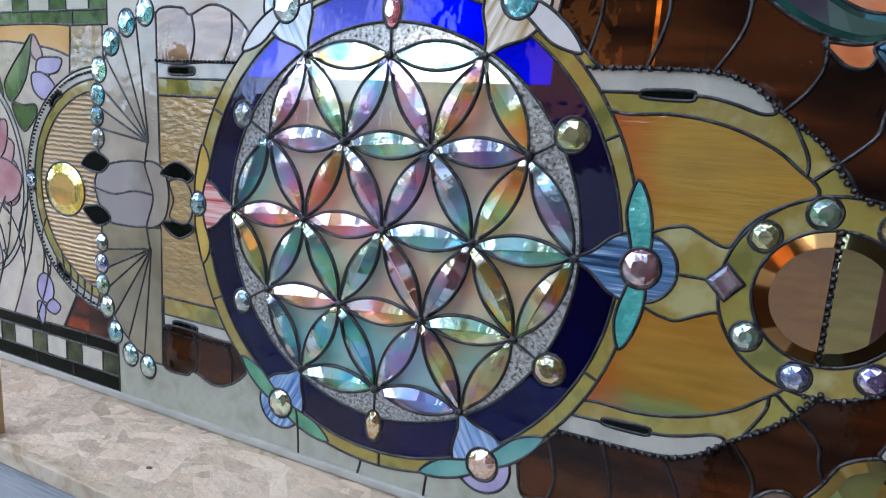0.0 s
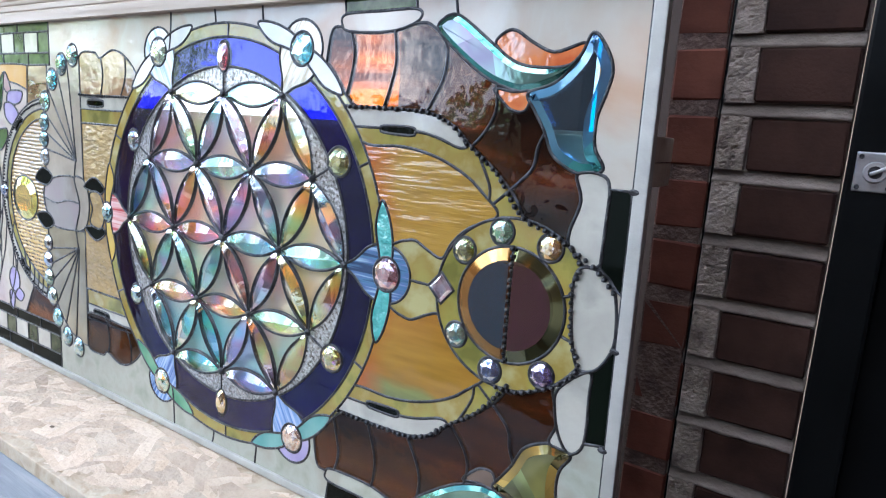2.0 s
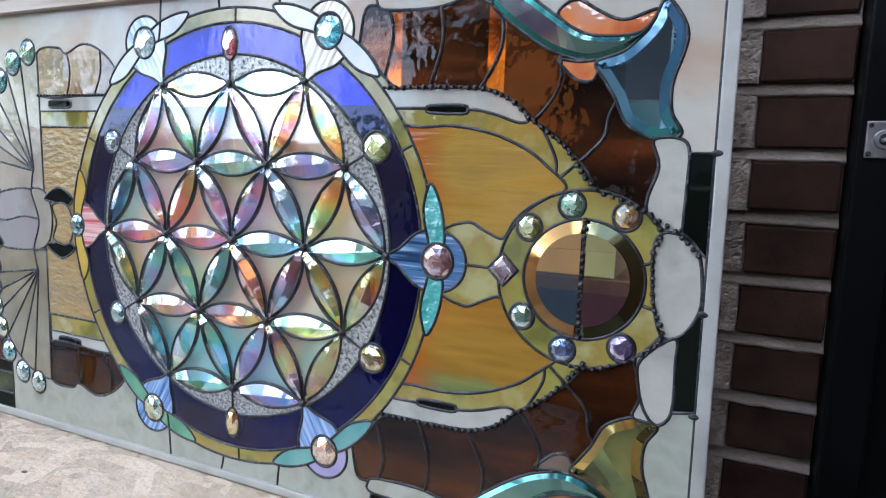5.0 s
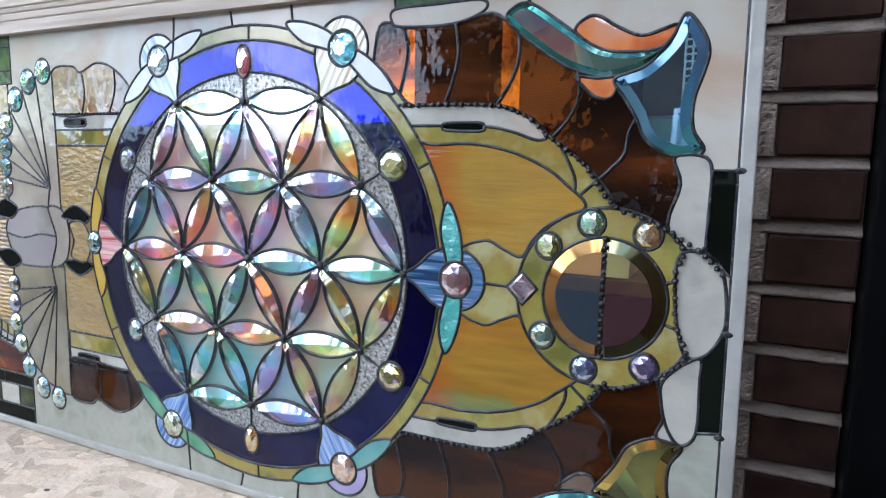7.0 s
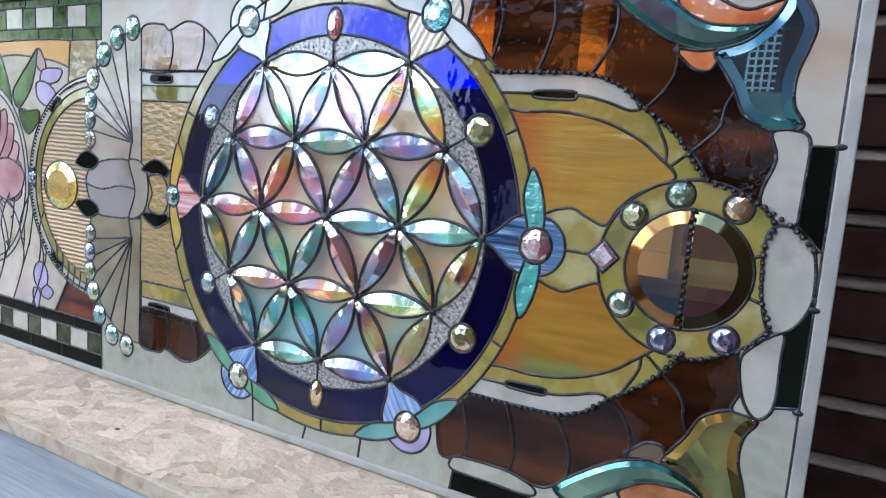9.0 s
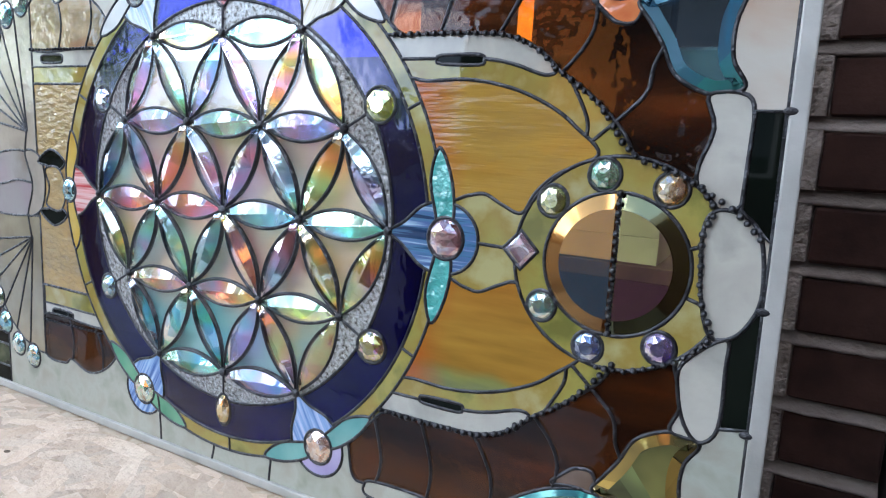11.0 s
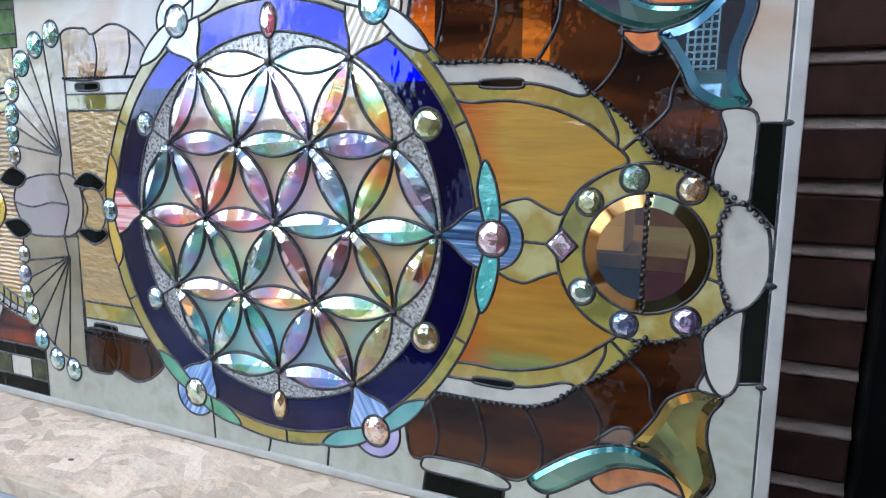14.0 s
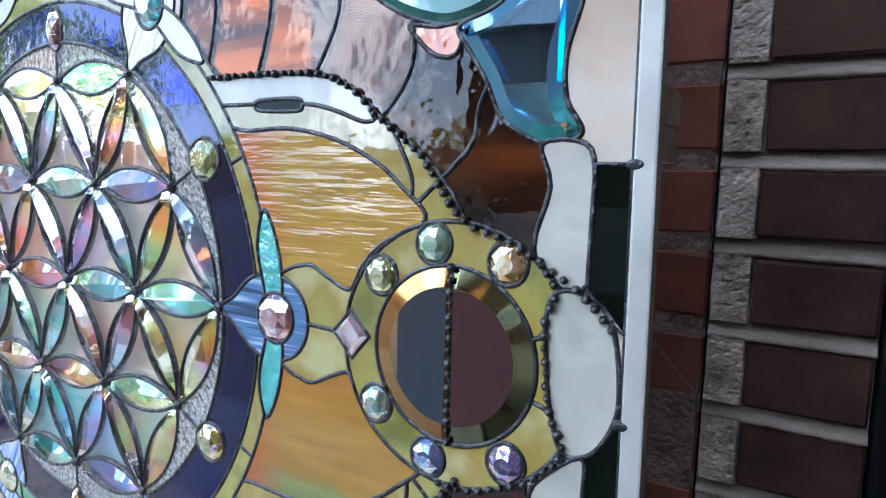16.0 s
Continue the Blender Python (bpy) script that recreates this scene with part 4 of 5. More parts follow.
verts2, faces2, edges2 = [], [], []
for lp in loops:
    base = len(verts2)
    area = sum(a[0] * b[1] - b[0] * a[1] for a, b in zip(lp["pts"], lp["pts"][1:] + lp["pts"][:1]))
    if area < 0:
        lp["pts"] = lp["pts"][::-1]
    verts2 += [Vector(p) for p in lp["pts"]]
    faces2.append(list(range(base, base + len(lp["pts"]))))
for line in cuts:
    base = len(verts2)
    verts2 += [Vector(p) for p in line]
    edges2 += [(base + i, base + i + 1) for i in range(len(line) - 1)]
cv, ce, cf, ov, oe, of = delaunay_2d_cdt(verts2, edges2, faces2, 1, 0.02, True)
owner = [max(f) if len(f) else -1 for f in of]
edge_faces = {}
for i, f in enumerate(cf):
    for a, b in zip(f, list(f[1:]) + [f[0]]):
        edge_faces.setdefault((min(a, b), max(a, b)), []).append(i)
ncut = len(edges2)
is_cut = {(min(a, b), max(a, b)) for (a, b), o in zip(ce, oe) if any(k < ncut for k in o)}
WHOLE = {"petal", "jewel", "bevel"}
comp = [-1] * len(cf)
groups = []
for i in range(len(cf)):
    if comp[i] >= 0 or owner[i] < 0:
        continue
    comp[i] = len(groups)
    todo, members = [i], []
    whole = loops[owner[i]]["kind"] in WHOLE
    while todo:
        k = todo.pop()
        members.append(k)
        f = cf[k]
        for a, b in zip(f, list(f[1:]) + [f[0]]):
            e = (min(a, b), max(a, b))
            if e in is_cut and not whole:
                continue
            for o in edge_faces[e]:
                if comp[o] < 0 and owner[o] == owner[i]:
                    comp[o] = comp[i]
                    todo.append(o)
    groups.append((owner[i], members))

panel = thing("stained_glass_panel", (0, 0, FOOT), "leaded stained glass panel with jewelled flower rosette on strand board", "stained glass")
P3 = lambda u, v, y: Vector((u * 0.001, y, v * 0.001 + AXIS_Z - FOOT))
THICK = 0.003


def flat_piece(members):
    """A sheet of glass with thickness over a set of faces of the drawing, its rim drawn in a little under the lead."""
    rim, use = {}, {}
    for k in members:
        f = cf[k]
        for a, b in zip(f, list(f[1:]) + [f[0]]):
            use[(a, b)] = True
    border = [(a, b) for a, b in use if (b, a) not in use]
    push = {}
    for a, b in border:
        d = (cv[b] - cv[a])
        if d.length < 1e-9:
            continue
        nrm = Vector((-d.y, d.x)).normalized()
        for q in (a, b):
            push.setdefault(q, Vector((0, 0)))
            push[q] += nrm
    ids = sorted({q for k in members for q in cf[k]})
    bm = bmesh.new()
    fr, bk = {}, {}
    for q in ids:
        w = cv[q] + (push[q].normalized() * 0.35 if q in push and push[q].length > 1e-6 else Vector((0, 0)))
        fr[q] = bm.verts.new(P3(w.x, w.y, -THICK / 2))
        bk[q] = bm.verts.new(P3(w.x, w.y, THICK / 2))
    for k in members:
        f = cf[k]
        bm.faces.new([fr[q] for q in f])
        bm.faces.new([bk[q] for q in reversed(f)])
    for a, b in border:
        bm.faces.new((fr[b], fr[a], bk[a], bk[b]))
    return bm


def room(pts, i, nrm):
    """How far it is from a point of an outline straight across to the other side."""
    o, best, n = Vector(pts[i]), 1e9, len(pts)
    for k in range(n):
        a, d = Vector(pts[k]), Vector(pts[(k + 1) % n]) - Vector(pts[k])
        den = nrm.x * d.y - nrm.y * d.x
        if k in (i, (i - 1) % n) or abs(den) < 1e-9:
            continue
        w = a - o
        t, q = (w.x * d.y - w.y * d.x) / den, (w.x * nrm.y - w.y * nrm.x) / den
        if t > 0.05 and 0 <= q <= 1:
            best = min(best, t)
    return best


def bevel_piece(pts, inset, rise, chord=None, hollow=False):
    """Bevelled glass: a sloped rim up to a flat table; along a straight chord the glass stays full."""
    n = len(pts)
    bm = bmesh.new()
    low, top, back = [], [], []
    for i, p in enumerate(pts):
        d = Vector(pts[(i + 1) % n]) - Vector(pts[i - 1])
        nrm = Vector((-d.y, d.x)).normalized() if d.length > 1e-9 else Vector((0, 0))
        deep = min(inset, 0.36 * room(pts, i, nrm))
        if chord is not None and abs(p[0] - chord) < 1.5:
            nrm, deep = Vector((math.copysign(1, sum(w[0] for w in pts) / n - chord), -math.copysign(inset / 1.2, p[1]))), 1.2
        q, r = Vector(p) + nrm.normalized() * 0.4, Vector(p) + nrm * deep
        low.append(bm.verts.new(P3(q.x, q.y, -THICK / 2)))
        top.append(bm.verts.new(P3(r.x, r.y, -THICK / 2 - rise * 0.001)))
        back.append(bm.verts.new(P3(q.x, q.y, THICK / 2)))
    for i in range(n):
        j = (i + 1) % n
        bm.faces.new((low[i], low[j], top[j], top[i])).smooth = hollow
        bm.faces.new((low[j], low[i], back[i], back[j]))
    if hollow:
        for i in range(n):
            bm.edges.get((low[i], low[(i + 1) % n])).smooth = False
        return bm
    bm.faces.new(top)
    bm.faces.new(back[::-1])
    return bm


def table_piece(pts, inset, rise, chord=None):
    """The clear middle of a bevelled glass."""
    bm = bmesh.new()
    n = len(pts)
    top, back = [], []
    for i, p in enumerate(pts):
        d = Vector(pts[(i + 1) % n]) - Vector(pts[i - 1])
        nrm = Vector((-d.y, d.x)).normalized()
        deep = min(inset, 0.36 * room(pts, i, nrm))
        if chord is not None and abs(p[0] - chord) < 1.5:
            nrm, deep = Vector((math.copysign(1, sum(w[0] for w in pts) / n - chord), -math.copysign(inset / 1.2, p[1]))), 1.2
        r = Vector(p) + nrm * deep
        top.append(bm.verts.new(P3(r.x, r.y, -THICK / 2 - rise * 0.001)))
        back.append(bm.verts.new(P3(r.x, r.y, THICK / 2)))
    for i in range(n):
        bm.faces.new((top[(i + 1) % n], top[i], back[i], back[(i + 1) % n]))
    bm.faces.new(top)
    bm.faces.new(back[::-1])
    return bm


rng = random.Random(5)


def petal_piece(pts):
    """A pointed bevel: two slopes cut in a few long facets that meet in a ridge."""
    lift = [rng.uniform(-0.0003, 0.0003) for _ in range(4)]
    n = len(pts)
    tip0, tip1 = Vector(pts[0]), Vector(pts[n // 2])
    mid = (tip0 + tip1) / 2
    along = (tip1 - tip0).normalized()
    bm = bmesh.new()
    low, top, back = [], [], []
    for k, p in enumerate(pts):
        p = Vector(p)
        a = (p - mid).dot(along)
        side = p - mid - along * a
        q = mid + along * a * 0.985 + side * 0.94
        r = mid + along * a * 0.90 + side * 0.06
        low.append(bm.verts.new(P3(q.x, q.y, -THICK / 2)))
        top.append(bm.verts.new(P3(r.x, r.y, -THICK / 2 - 0.0034 + lift[(k // 6) % 4])))
        back.append(bm.verts.new(P3(q.x, q.y, THICK / 2)))
    for i in range(n):
        j = (i + 1) % n
        bm.faces.new((low[i], low[j], top[j], top[i])).smooth = True
        bm.faces.new((low[j], low[i], back[i], back[j]))
    bm.faces.new(top)
    bm.faces.new(back[::-1])
    for ring in (low, top):
        for i in range(n):
            bm.edges.get((ring[i], ring[(i + 1) % n])).smooth = False
    for i in (0, n // 2):
        bm.edges.get((low[i], top[i])).smooth = False
    return bm


def jewel_piece(u, v, a, b, turn):
    """A faceted jewel: girdle, two rows of staggered facets and a table."""
    bm = bmesh.new()
    n = 8
    rows = [(1.0, -0.0005, 0, 2), (0.80, -0.0042, 0.5, 1), (0.45, -0.0064, 0, 1)]
    made = []
    for s, y, sh, m in rows:
        made.append([bm.verts.new(P3(u + a * s * math.cos(2 * math.pi * (i + sh * (1 if m == 1 else 0)) / (n * m) * 1.0), v + b * s * math.sin(2 * math.pi * (i + sh * (1 if m == 1 else 0)) / (n * m)), y))
                     for i in range(n * m)])
    g, c, t = made
    for i in range(n):
        j = (i + 1) % n
        bm.faces.new((g[2 * i], g[2 * i + 1], c[i]))
        bm.faces.new((g[2 * i + 1], g[(2 * i + 2) % (2 * n)], c[i]))
        bm.faces.new((c[i], g[(2 * i + 2) % (2 * n)], c[j]))
        bm.faces.new((t[i], c[i], t[j]))
        bm.faces.new((c[i], c[j], t[j]))
    bm.faces.new(t)
    bk = [bm.verts.new(w.co + Vector((0, 0.003, 0))) for w in g]
    for i in range(2 * n):
        bm.faces.new((g[(i + 1) % (2 * n)], g[i], bk[i], bk[(i + 1) % (2 * n)]))
    bm.faces.new(bk[::-1])
    return bm


done = set()
for own, members in groups:
    lp = loops[own]
    if lp["kind"] in WHOLE:
        if own in done:
            continue
        done.add(own)
        if lp["kind"] == "petal":
            bm = petal_piece(lp["pts"])
        elif lp["kind"] == "bevel":
            bm = bevel_piece(lp["pts"], lp["inset"], lp["rise"], lp.get("chord"), "table" in lp)
        else:
            bm = jewel_piece(*lp["spot"])
    else:
        size = sum(abs((cv[cf[k][1]] - cv[cf[k][0]]).cross(cv[cf[k][2]] - cv[cf[k][0]])) / 2 for k in members)
        if size < 6:
            continue
        bm = flat_piece(members)
    piece = part(lp["name"], bm, lp["mat"], panel)
    if "table" in lp:
        part("bevel_table", table_piece(lp["pts"], lp["inset"], lp["rise"], lp.get("chord")), lp["table"], piece)

# lead lines wherever two pieces meet
lines = []
for e, fs in edge_faces.items():
    cs = {comp[i] for i in fs if owner[i] >= 0}
    if len(cs) == 2 or (len(fs) == 1 and len(cs) == 1):
        lines.append(e)
near = {}
for a, b in lines:
    near.setdefault(a, set()).add(b)
    near.setdefault(b, set()).add(a)
left = {tuple(sorted(e)) for e in lines}
chains = []


def follow(a, b):
    chain = [a, b]
    left.discard((min(a, b), max(a, b)))
    while len(near[chain[-1]]) == 2:
        nxt = [q for q in near[chain[-1]] if (min(q, chain[-1]), max(q, chain[-1])) in left]
        if not nxt:
            break
        left.discard((min(nxt[0], chain[-1]), max(nxt[0], chain[-1])))
        chain.append(nxt[0])
    return chain


for q in [q for q in near if len(near[q]) != 2]:
    for b in list(near[q]):
        if (min(q, b), max(q, b)) in left:
            chains.append(follow(q, b))
while left:
    a, b = next(iter(sorted(left)))
    chains.append(follow(a, b))


def tubes(name, paths, radius, mat, label, flat=1.0, sides=2):
    cu = bpy.data.curves.new(name, "CURVE")
    cu.dimensions, cu.bevel_depth, cu.bevel_resolution, cu.use_fill_caps = "3D", radius, sides, True
    for path in paths:
        sp = cu.splines.new("POLY")
        sp.points.add(len(path) - 1)
        for pt, co in zip(sp.points, path):
            pt.co = (*co, 1)
    tmp = new(name, cu)
    me = bpy.data.meshes.new_from_object(tmp.evaluated_get(bpy.context.evaluated_depsgraph_get()))
    bpy.data.objects.remove(tmp)
    for v in me.vertices:
        v.co.y = v.co.y * flat
    for p in me.polygons:
        p.use_smooth = True
    me.materials.clear()
    me.materials.append(MAT[mat])
    ob = new(name, me)
    ob.parent = panel
    return tagged(ob, label)


tubes("lead_came", [[P3(cv[q].x, cv[q].y, 0) for q in c] for c in chains], 0.00175, "lead", "black patinated lead lines", 1.5)

bead_meshes = []
for k in range(4):
    bm = bmesh.new()
    bmesh.ops.create_icosphere(bm, subdivisions=2, radius=0.0022)
    for v in bm.verts:
        v.co *= 1 + 0.12 * noise.noise(v.co * 500 + Vector((k * 3.1, 0, 0)))
    for f in bm.faces:
        f.smooth = True
    me = bpy.data.meshes.new("bead")
    bm.to_mesh(me)
    bm.free()
    me.materials.append(MAT["lead"])
    bead_meshes.append(me)
for line in beads:
    run = 0.0
    for p, q in zip(line, line[1:]):
        p, q = Vector(p), Vector(q)
        L = (q - p).length
        while run < L:
            w = p.lerp(q, run / L)
            ob = new("bead", bead_meshes[rng.randrange(4)])
            ob.parent = panel
            ob.location = P3(w.x + rng.uniform(-.3, .3), w.y + rng.uniform(-.3, .3), -0.0032)
            ob.scale = (rng.uniform(0.82, 1.18) * (0.7 if w.x < 0 else 1.0),) * 3
            run += rng.uniform(5.4, 7.4) * (0.8 if w.x < 0 else 1.0)
        run -= L
for u, v in blobs:
    bm = bmesh.new()
    bmesh.ops.create_icosphere(bm, subdivisions=2, radius=rng.uniform(0.0036, 0.0046), matrix=Matrix.Translation(P3(u, v, -0.002)) @ Matrix.Diagonal((1, 0.75, 1, 1)))
    for f in bm.faces:
        f.smooth = True
    part("solder_knot", bm, "lead", panel)

# zinc channel round the panel
H0, H1 = FOOT - FOOT, (PANEL_T + 8) * 0.001 + AXIS_Z - FOOT
for n_, bx in (("zinc_channel", (PANEL_L * .001 - .008, PANEL_R * .001 + .012, -.005, .005, 0.0, .0085)),
               ("zinc_channel", (PANEL_L * .001 - .008, PANEL_R * .001 + .010, -.005, .005, H1 - .008, H1)),
               ("zinc_channel", (PANEL_L * .001 - .008, PANEL_L * .001, -.005, .005, .0087, H1 - .0082))):
    part(n_, box(*bx, bevel=0.0012), "zinc", panel)
bm = box(PANEL_R * .001 + .0005, PANEL_R * .001 + .0105, -.0052, .0052, .0087, H1 - .0082, 0.0012)
for v in bm.verts:
    v.co.x -= 0.012 * (v.co.z - 0.25)
part("zinc_channel", bm, "zinc", panel)
for v in (98, -19, -97):
    bm = bmesh.new()
    bmesh.ops.create_icosphere(bm, subdivisions=2, radius=0.0032, matrix=Matrix.Translation(P3(447, v, -0.0045)) @ Matrix.Diagonal((1.3, 0.6, 0.8, 1)))
    part("solder_knot", bm, "lead", panel)

# ---- support: strand board on weathered planks, rail, stake, backing ----
board = thing("strand_board", (0, 0, 0.842), "pale oriented strand board lying on a weathered table", "board")
part("board_core", box(-1.25, 0.452, -0.142, 0.075, 0.0, 0.0185, 0.0015), "osb", board)
rs = random.Random(11)
bm = bmesh.new()
for i in range(1500):
    x, y = rs.uniform(-1.24, 0.44), rs.uniform(-0.138, -0.004)
    L, w, a = rs.uniform(0.03, 0.085), rs.uniform(0.008, 0.026), rs.gauss(0.2, 0.8)
    h = 0.0186 + rs.uniform(0.0001, 0.0009)
    c, s = math.cos(a), math.sin(a)
    pts = [(-L / 2, -w / 2 * rs.uniform(.3, 1)), (-L * .2, -w / 2), (L / 2, -w / 2 * rs.uniform(.1, 1)), (L / 2 * rs.uniform(.8, 1), w / 2 * rs.uniform(.2, 1)), (0, w / 2), (-L / 2 * rs.uniform(.8, 1), w / 2 * rs.uniform(.3, 1))]
    pts = [(x + px * c - py * s, y + px * s + py * c) for px, py in pts]
    if all(-1.24 < px < 0.45 and -0.141 < py < -0.003 for px, py in pts):
        bm.faces.new([bm.verts.new((px, py, h)) for px, py in pts])
tagged(part("strand_layer", bm, "strand", board, "pressed wood strands"), kind="stuff")
bm = bmesh.new()
bmesh.ops.create_circle(bm, cap_ends=True, segments=14, radius=0.0026, matrix=Matrix.Translation((-0.205, -0.092, 0.0200)) @ Matrix.Diagonal((1.5, 1, 1, 1)))
part("knot", bm, "bark", board, "small dark knot")
table = thing("plank_table", (0, 0, 0), "weathered blue-grey plank table under the board", "table")
y = 0.16
k = 0
while y > -0.36:
    part("plank", box(-1.5, 0.30 + 0.0 * k, y - 0.138, y, 0.805, 0.8418, 0.003), "plank", table)
    y -= 0.142
    k += 1
for x in (-1.4, 0.2):
    for yy in (0.1, -0.33):
        part("leg", box(x - .04, x + .04, yy - .04, yy + .04, 0, 0.8048, 0.004), "plank", table)
# grooved pine rail along the top of the panel
rail = thing("pine_rail", (0, 0, 1.362), "pale grooved pine rail across the top of the panel", "rail")
prof = [(-0.012, 0), (-0.012, 0.012), (-0.0105, 0.0135), (-0.012, 0.015), (-0.012, 0.0205), (-0.0105, 0.022), (-0.012, 0.0235), (-0.0125, 0.027), (-0.0105, 0.0285), (-0.0125, 0.030), (-0.012, 0.040),
        (0.012, 0.040), (0.012, 0)]
bm = bmesh.new()
ends = [[bm.verts.new((x, y, z)) for y, z in prof] for x in (-1.3, 0.60)]
for i in range(len(prof)):
    j = (i + 1) % len(prof)
    bm.faces.new((ends[0][i], ends[1][i], ends[1][j], ends[0][j]))
bm.faces.new(ends[0][::-1]); bm.faces.new(ends[1])
bmesh.ops.recalc_face_normals(bm, faces=bm.faces[:])
part("rail_bar", bm, "pine", rail)
for x in (-1.28,):
    part("rail_post", box(x - .02, x + .02, -.012, .012, -0.5, -0.0005, 0.002), "pine", rail)

stake = thing("wooden_stake", (-0.403, -0.130, 0.8605), "thin yellow pine stake standing on the board", "stake")
part("stake_bar", box(-0.011, 0.011, -0.008, 0.008, 0.0, 0.44, 0.0012), "stake", stake)

back = thing("plywood_sheet", (0, 0.012, 0.8615), "tan plywood sheet with painted-on coloured light close behind the glass panel", "plywood")
part("sheet", box(-0.34, 0.443, 0, 0.009, 0, 0.394, 0.001), "ply", back)
for z0, z1 in ((0.3587, 0.3768), (0.3778, 0.397)):
    part("batten", box(0.30, 0.4475, 0.0095, 0.076, z0, z1, 0.001), "pine", back, "sawn pine batten end")
# ---- brick wall with a wide filled joint, and the dark door beside it ----
WALL_Y = 0.26
wall = tagged(part("wall_brick", box(0.396, 0.5640, WALL_Y + 0.008, WALL_Y + 0.25, 0, 2.75), "mortar", None), "dark brown brick wall with rough grey mortar joints", "wall", kind="structure")
rb = random.Random(3)


def brick_mesh(w, h, seed, mat="brick"):
    r = random.Random(seed)
    bm = box(0, w, 0, 0.06, 0, h, 0.0022, segments=1)
    for v in bm.verts:
        v.co += Vector((r.uniform(-1, 1), r.uniform(-1, 1), r.uniform(-1, 1))) * 0.0008
    me = bpy.data.meshes.new("brick")
    bm.to_mesh(me)
    bm.free()
    me.materials.append(MAT[mat])
    return me


PITCH, BR_H = 0.0672, 0.0515
right = [brick_mesh(0.084, BR_H, s) for s in range(4)]
stub = [brick_mesh(0.0500, BR_H, 20 + s, "brickred") for s in range(4)]
row0 = 1.2865 - 19 * PITCH - BR_H
for r in range(41):
    z = row0 + r * PITCH
    if z < 0.01 or z > 2.68:
        continue
    spots = [(0.4785, right)]
    spots.append((0.3965, stub))
    for x, kind in spots:
        ob = new("brick", kind[rb.randrange(4)])
        ob.parent = wall
        ob.location = (x + rb.uniform(-.001, .001), WALL_Y + rb.uniform(-.0015, .0015), z + rb.uniform(-.001, .001))
# the rough filled column, block by block, and the struck ledges of mortar that run on from it
def pitted(x, z):
    """Depth of the torn mortar face: lumps, grit and pits."""
    d = noise.noise((x * 55, z * 55, 5)) * 0.0010 + noise.noise((x * 260, z * 280, 0)) * 0.0007
    p = noise.noise((x * 170, z * 210, 9))
    return d + (0.0016 * (p - 0.2) / 0.3 if p > 0.2 else 0.0)


for r in range(41):
    z = row0 + r * PITCH
    if not 0.3 < z < 1.8:
        continue
    bm = bmesh.new()
    nx_, nz_ = 16, 26
    grid = []
    for i in range(nz_ + 1):
        zz = z - 0.001 + (BR_H + 0.003) * i / nz_
        line = []
        for k in range(nx_ + 1):
            x = 0.4490 + 0.0295 * k / nx_
            wob = noise.noise((zz * 60, 0.3 + k, 1)) * 0.0012 if k in (0, nx_) else 0
            line.append(bm.verts.new((x + wob, WALL_Y - 0.0008 + pitted(x, zz) + (0.005 if k in (0, nx_) else 0), zz)))
        grid.append(line)
    for i in range(nz_):
        for k in range(nx_):
            bm.faces.new((grid[i][k], grid[i][k + 1], grid[i + 1][k + 1], grid[i + 1][k]))
    part("mortar_block", bm, "mortar", wall, "rough pitted grey mortar")
    bm = bmesh.new()
    n_ = 44
    rows_ = []
    for i in range(n_ + 1):
        x = 0.4492 + 0.1146 * i / n_
        w1, w2 = noise.noise((x * 70, z * 9, 0)) * 0.0012, noise.noise((x * 110, z * 9, 4)) * 0.0012
        prof_ = ((0.009, 0.0006), (0.0072, -0.0015), (0.0046, -0.0060), (0.0004 + w1, -0.0112 + w2), (-0.0012 + w1, -0.0132 + w2), (0.0010 + w2, -0.0152 + w1), (0.008, -0.0166))
        rows_.append([bm.verts.new((x, WALL_Y + dy, z + dz)) for dy, dz in prof_])
    for i in range(n_):
        for k in range(len(rows_[0]) - 1):
            f = bm.faces.new((rows_[i][k], rows_[i][k + 1], rows_[i + 1][k + 1], rows_[i + 1][k]))
            f.smooth = True
    bmesh.ops.recalc_face_normals(bm, faces=bm.faces[:])
    part("mortar_joint", bm, "joint", wall)
part("crack", box(0.4468, 0.4488, WALL_Y + 0.005, WALL_Y + 0.0078, 0.3, 1.9), "door", wall, "dark open crack beside the mortar")
door = tagged(new("door_1"), "black painted door in a black frame", "door", kind="structure")
part("door_frame", box(0.566, 0.605, WALL_Y - 0.03, WALL_Y + 0.10, 0, 2.30, 0.003), "door", door)
part("door_leaf", box(0.606, 0.859, WALL_Y + 0.01, WALL_Y + 0.05, 0, 2.28, 0.003), "door", door)
part("mortar_bed", box(0.3965, 0.4450, WALL_Y + 0.0012, WALL_Y + 0.0075, 0.3, 1.9), "jointbrown", wall, "brown stained flush mortar")
LX, LZ, LY = 0.5880, 1.242, WALL_Y - 0.0302
lat = part("lock_plate", box(LX - 0.0155, LX + 0.0155, LY - 0.003, LY, LZ - 0.0175, LZ + 0.0175, 0.0012), "steel", door, "small worn square steel lock plate")
for sx in (-1, 1):
    for sz in (-1, 1):
        bm = bmesh.new()
        bmesh.ops.create_cone(bm, cap_ends=True, segments=12, radius1=0.0024, radius2=0.0018, depth=0.0016,
                              matrix=Matrix.Translation((LX + sx * 0.0118, LY - 0.0038, LZ + sz * 0.0135)) @ Matrix.Rotation(math.pi / 2, 4, "X"))
        part("screw", bm, "lead", lat)
bm = bmesh.new()
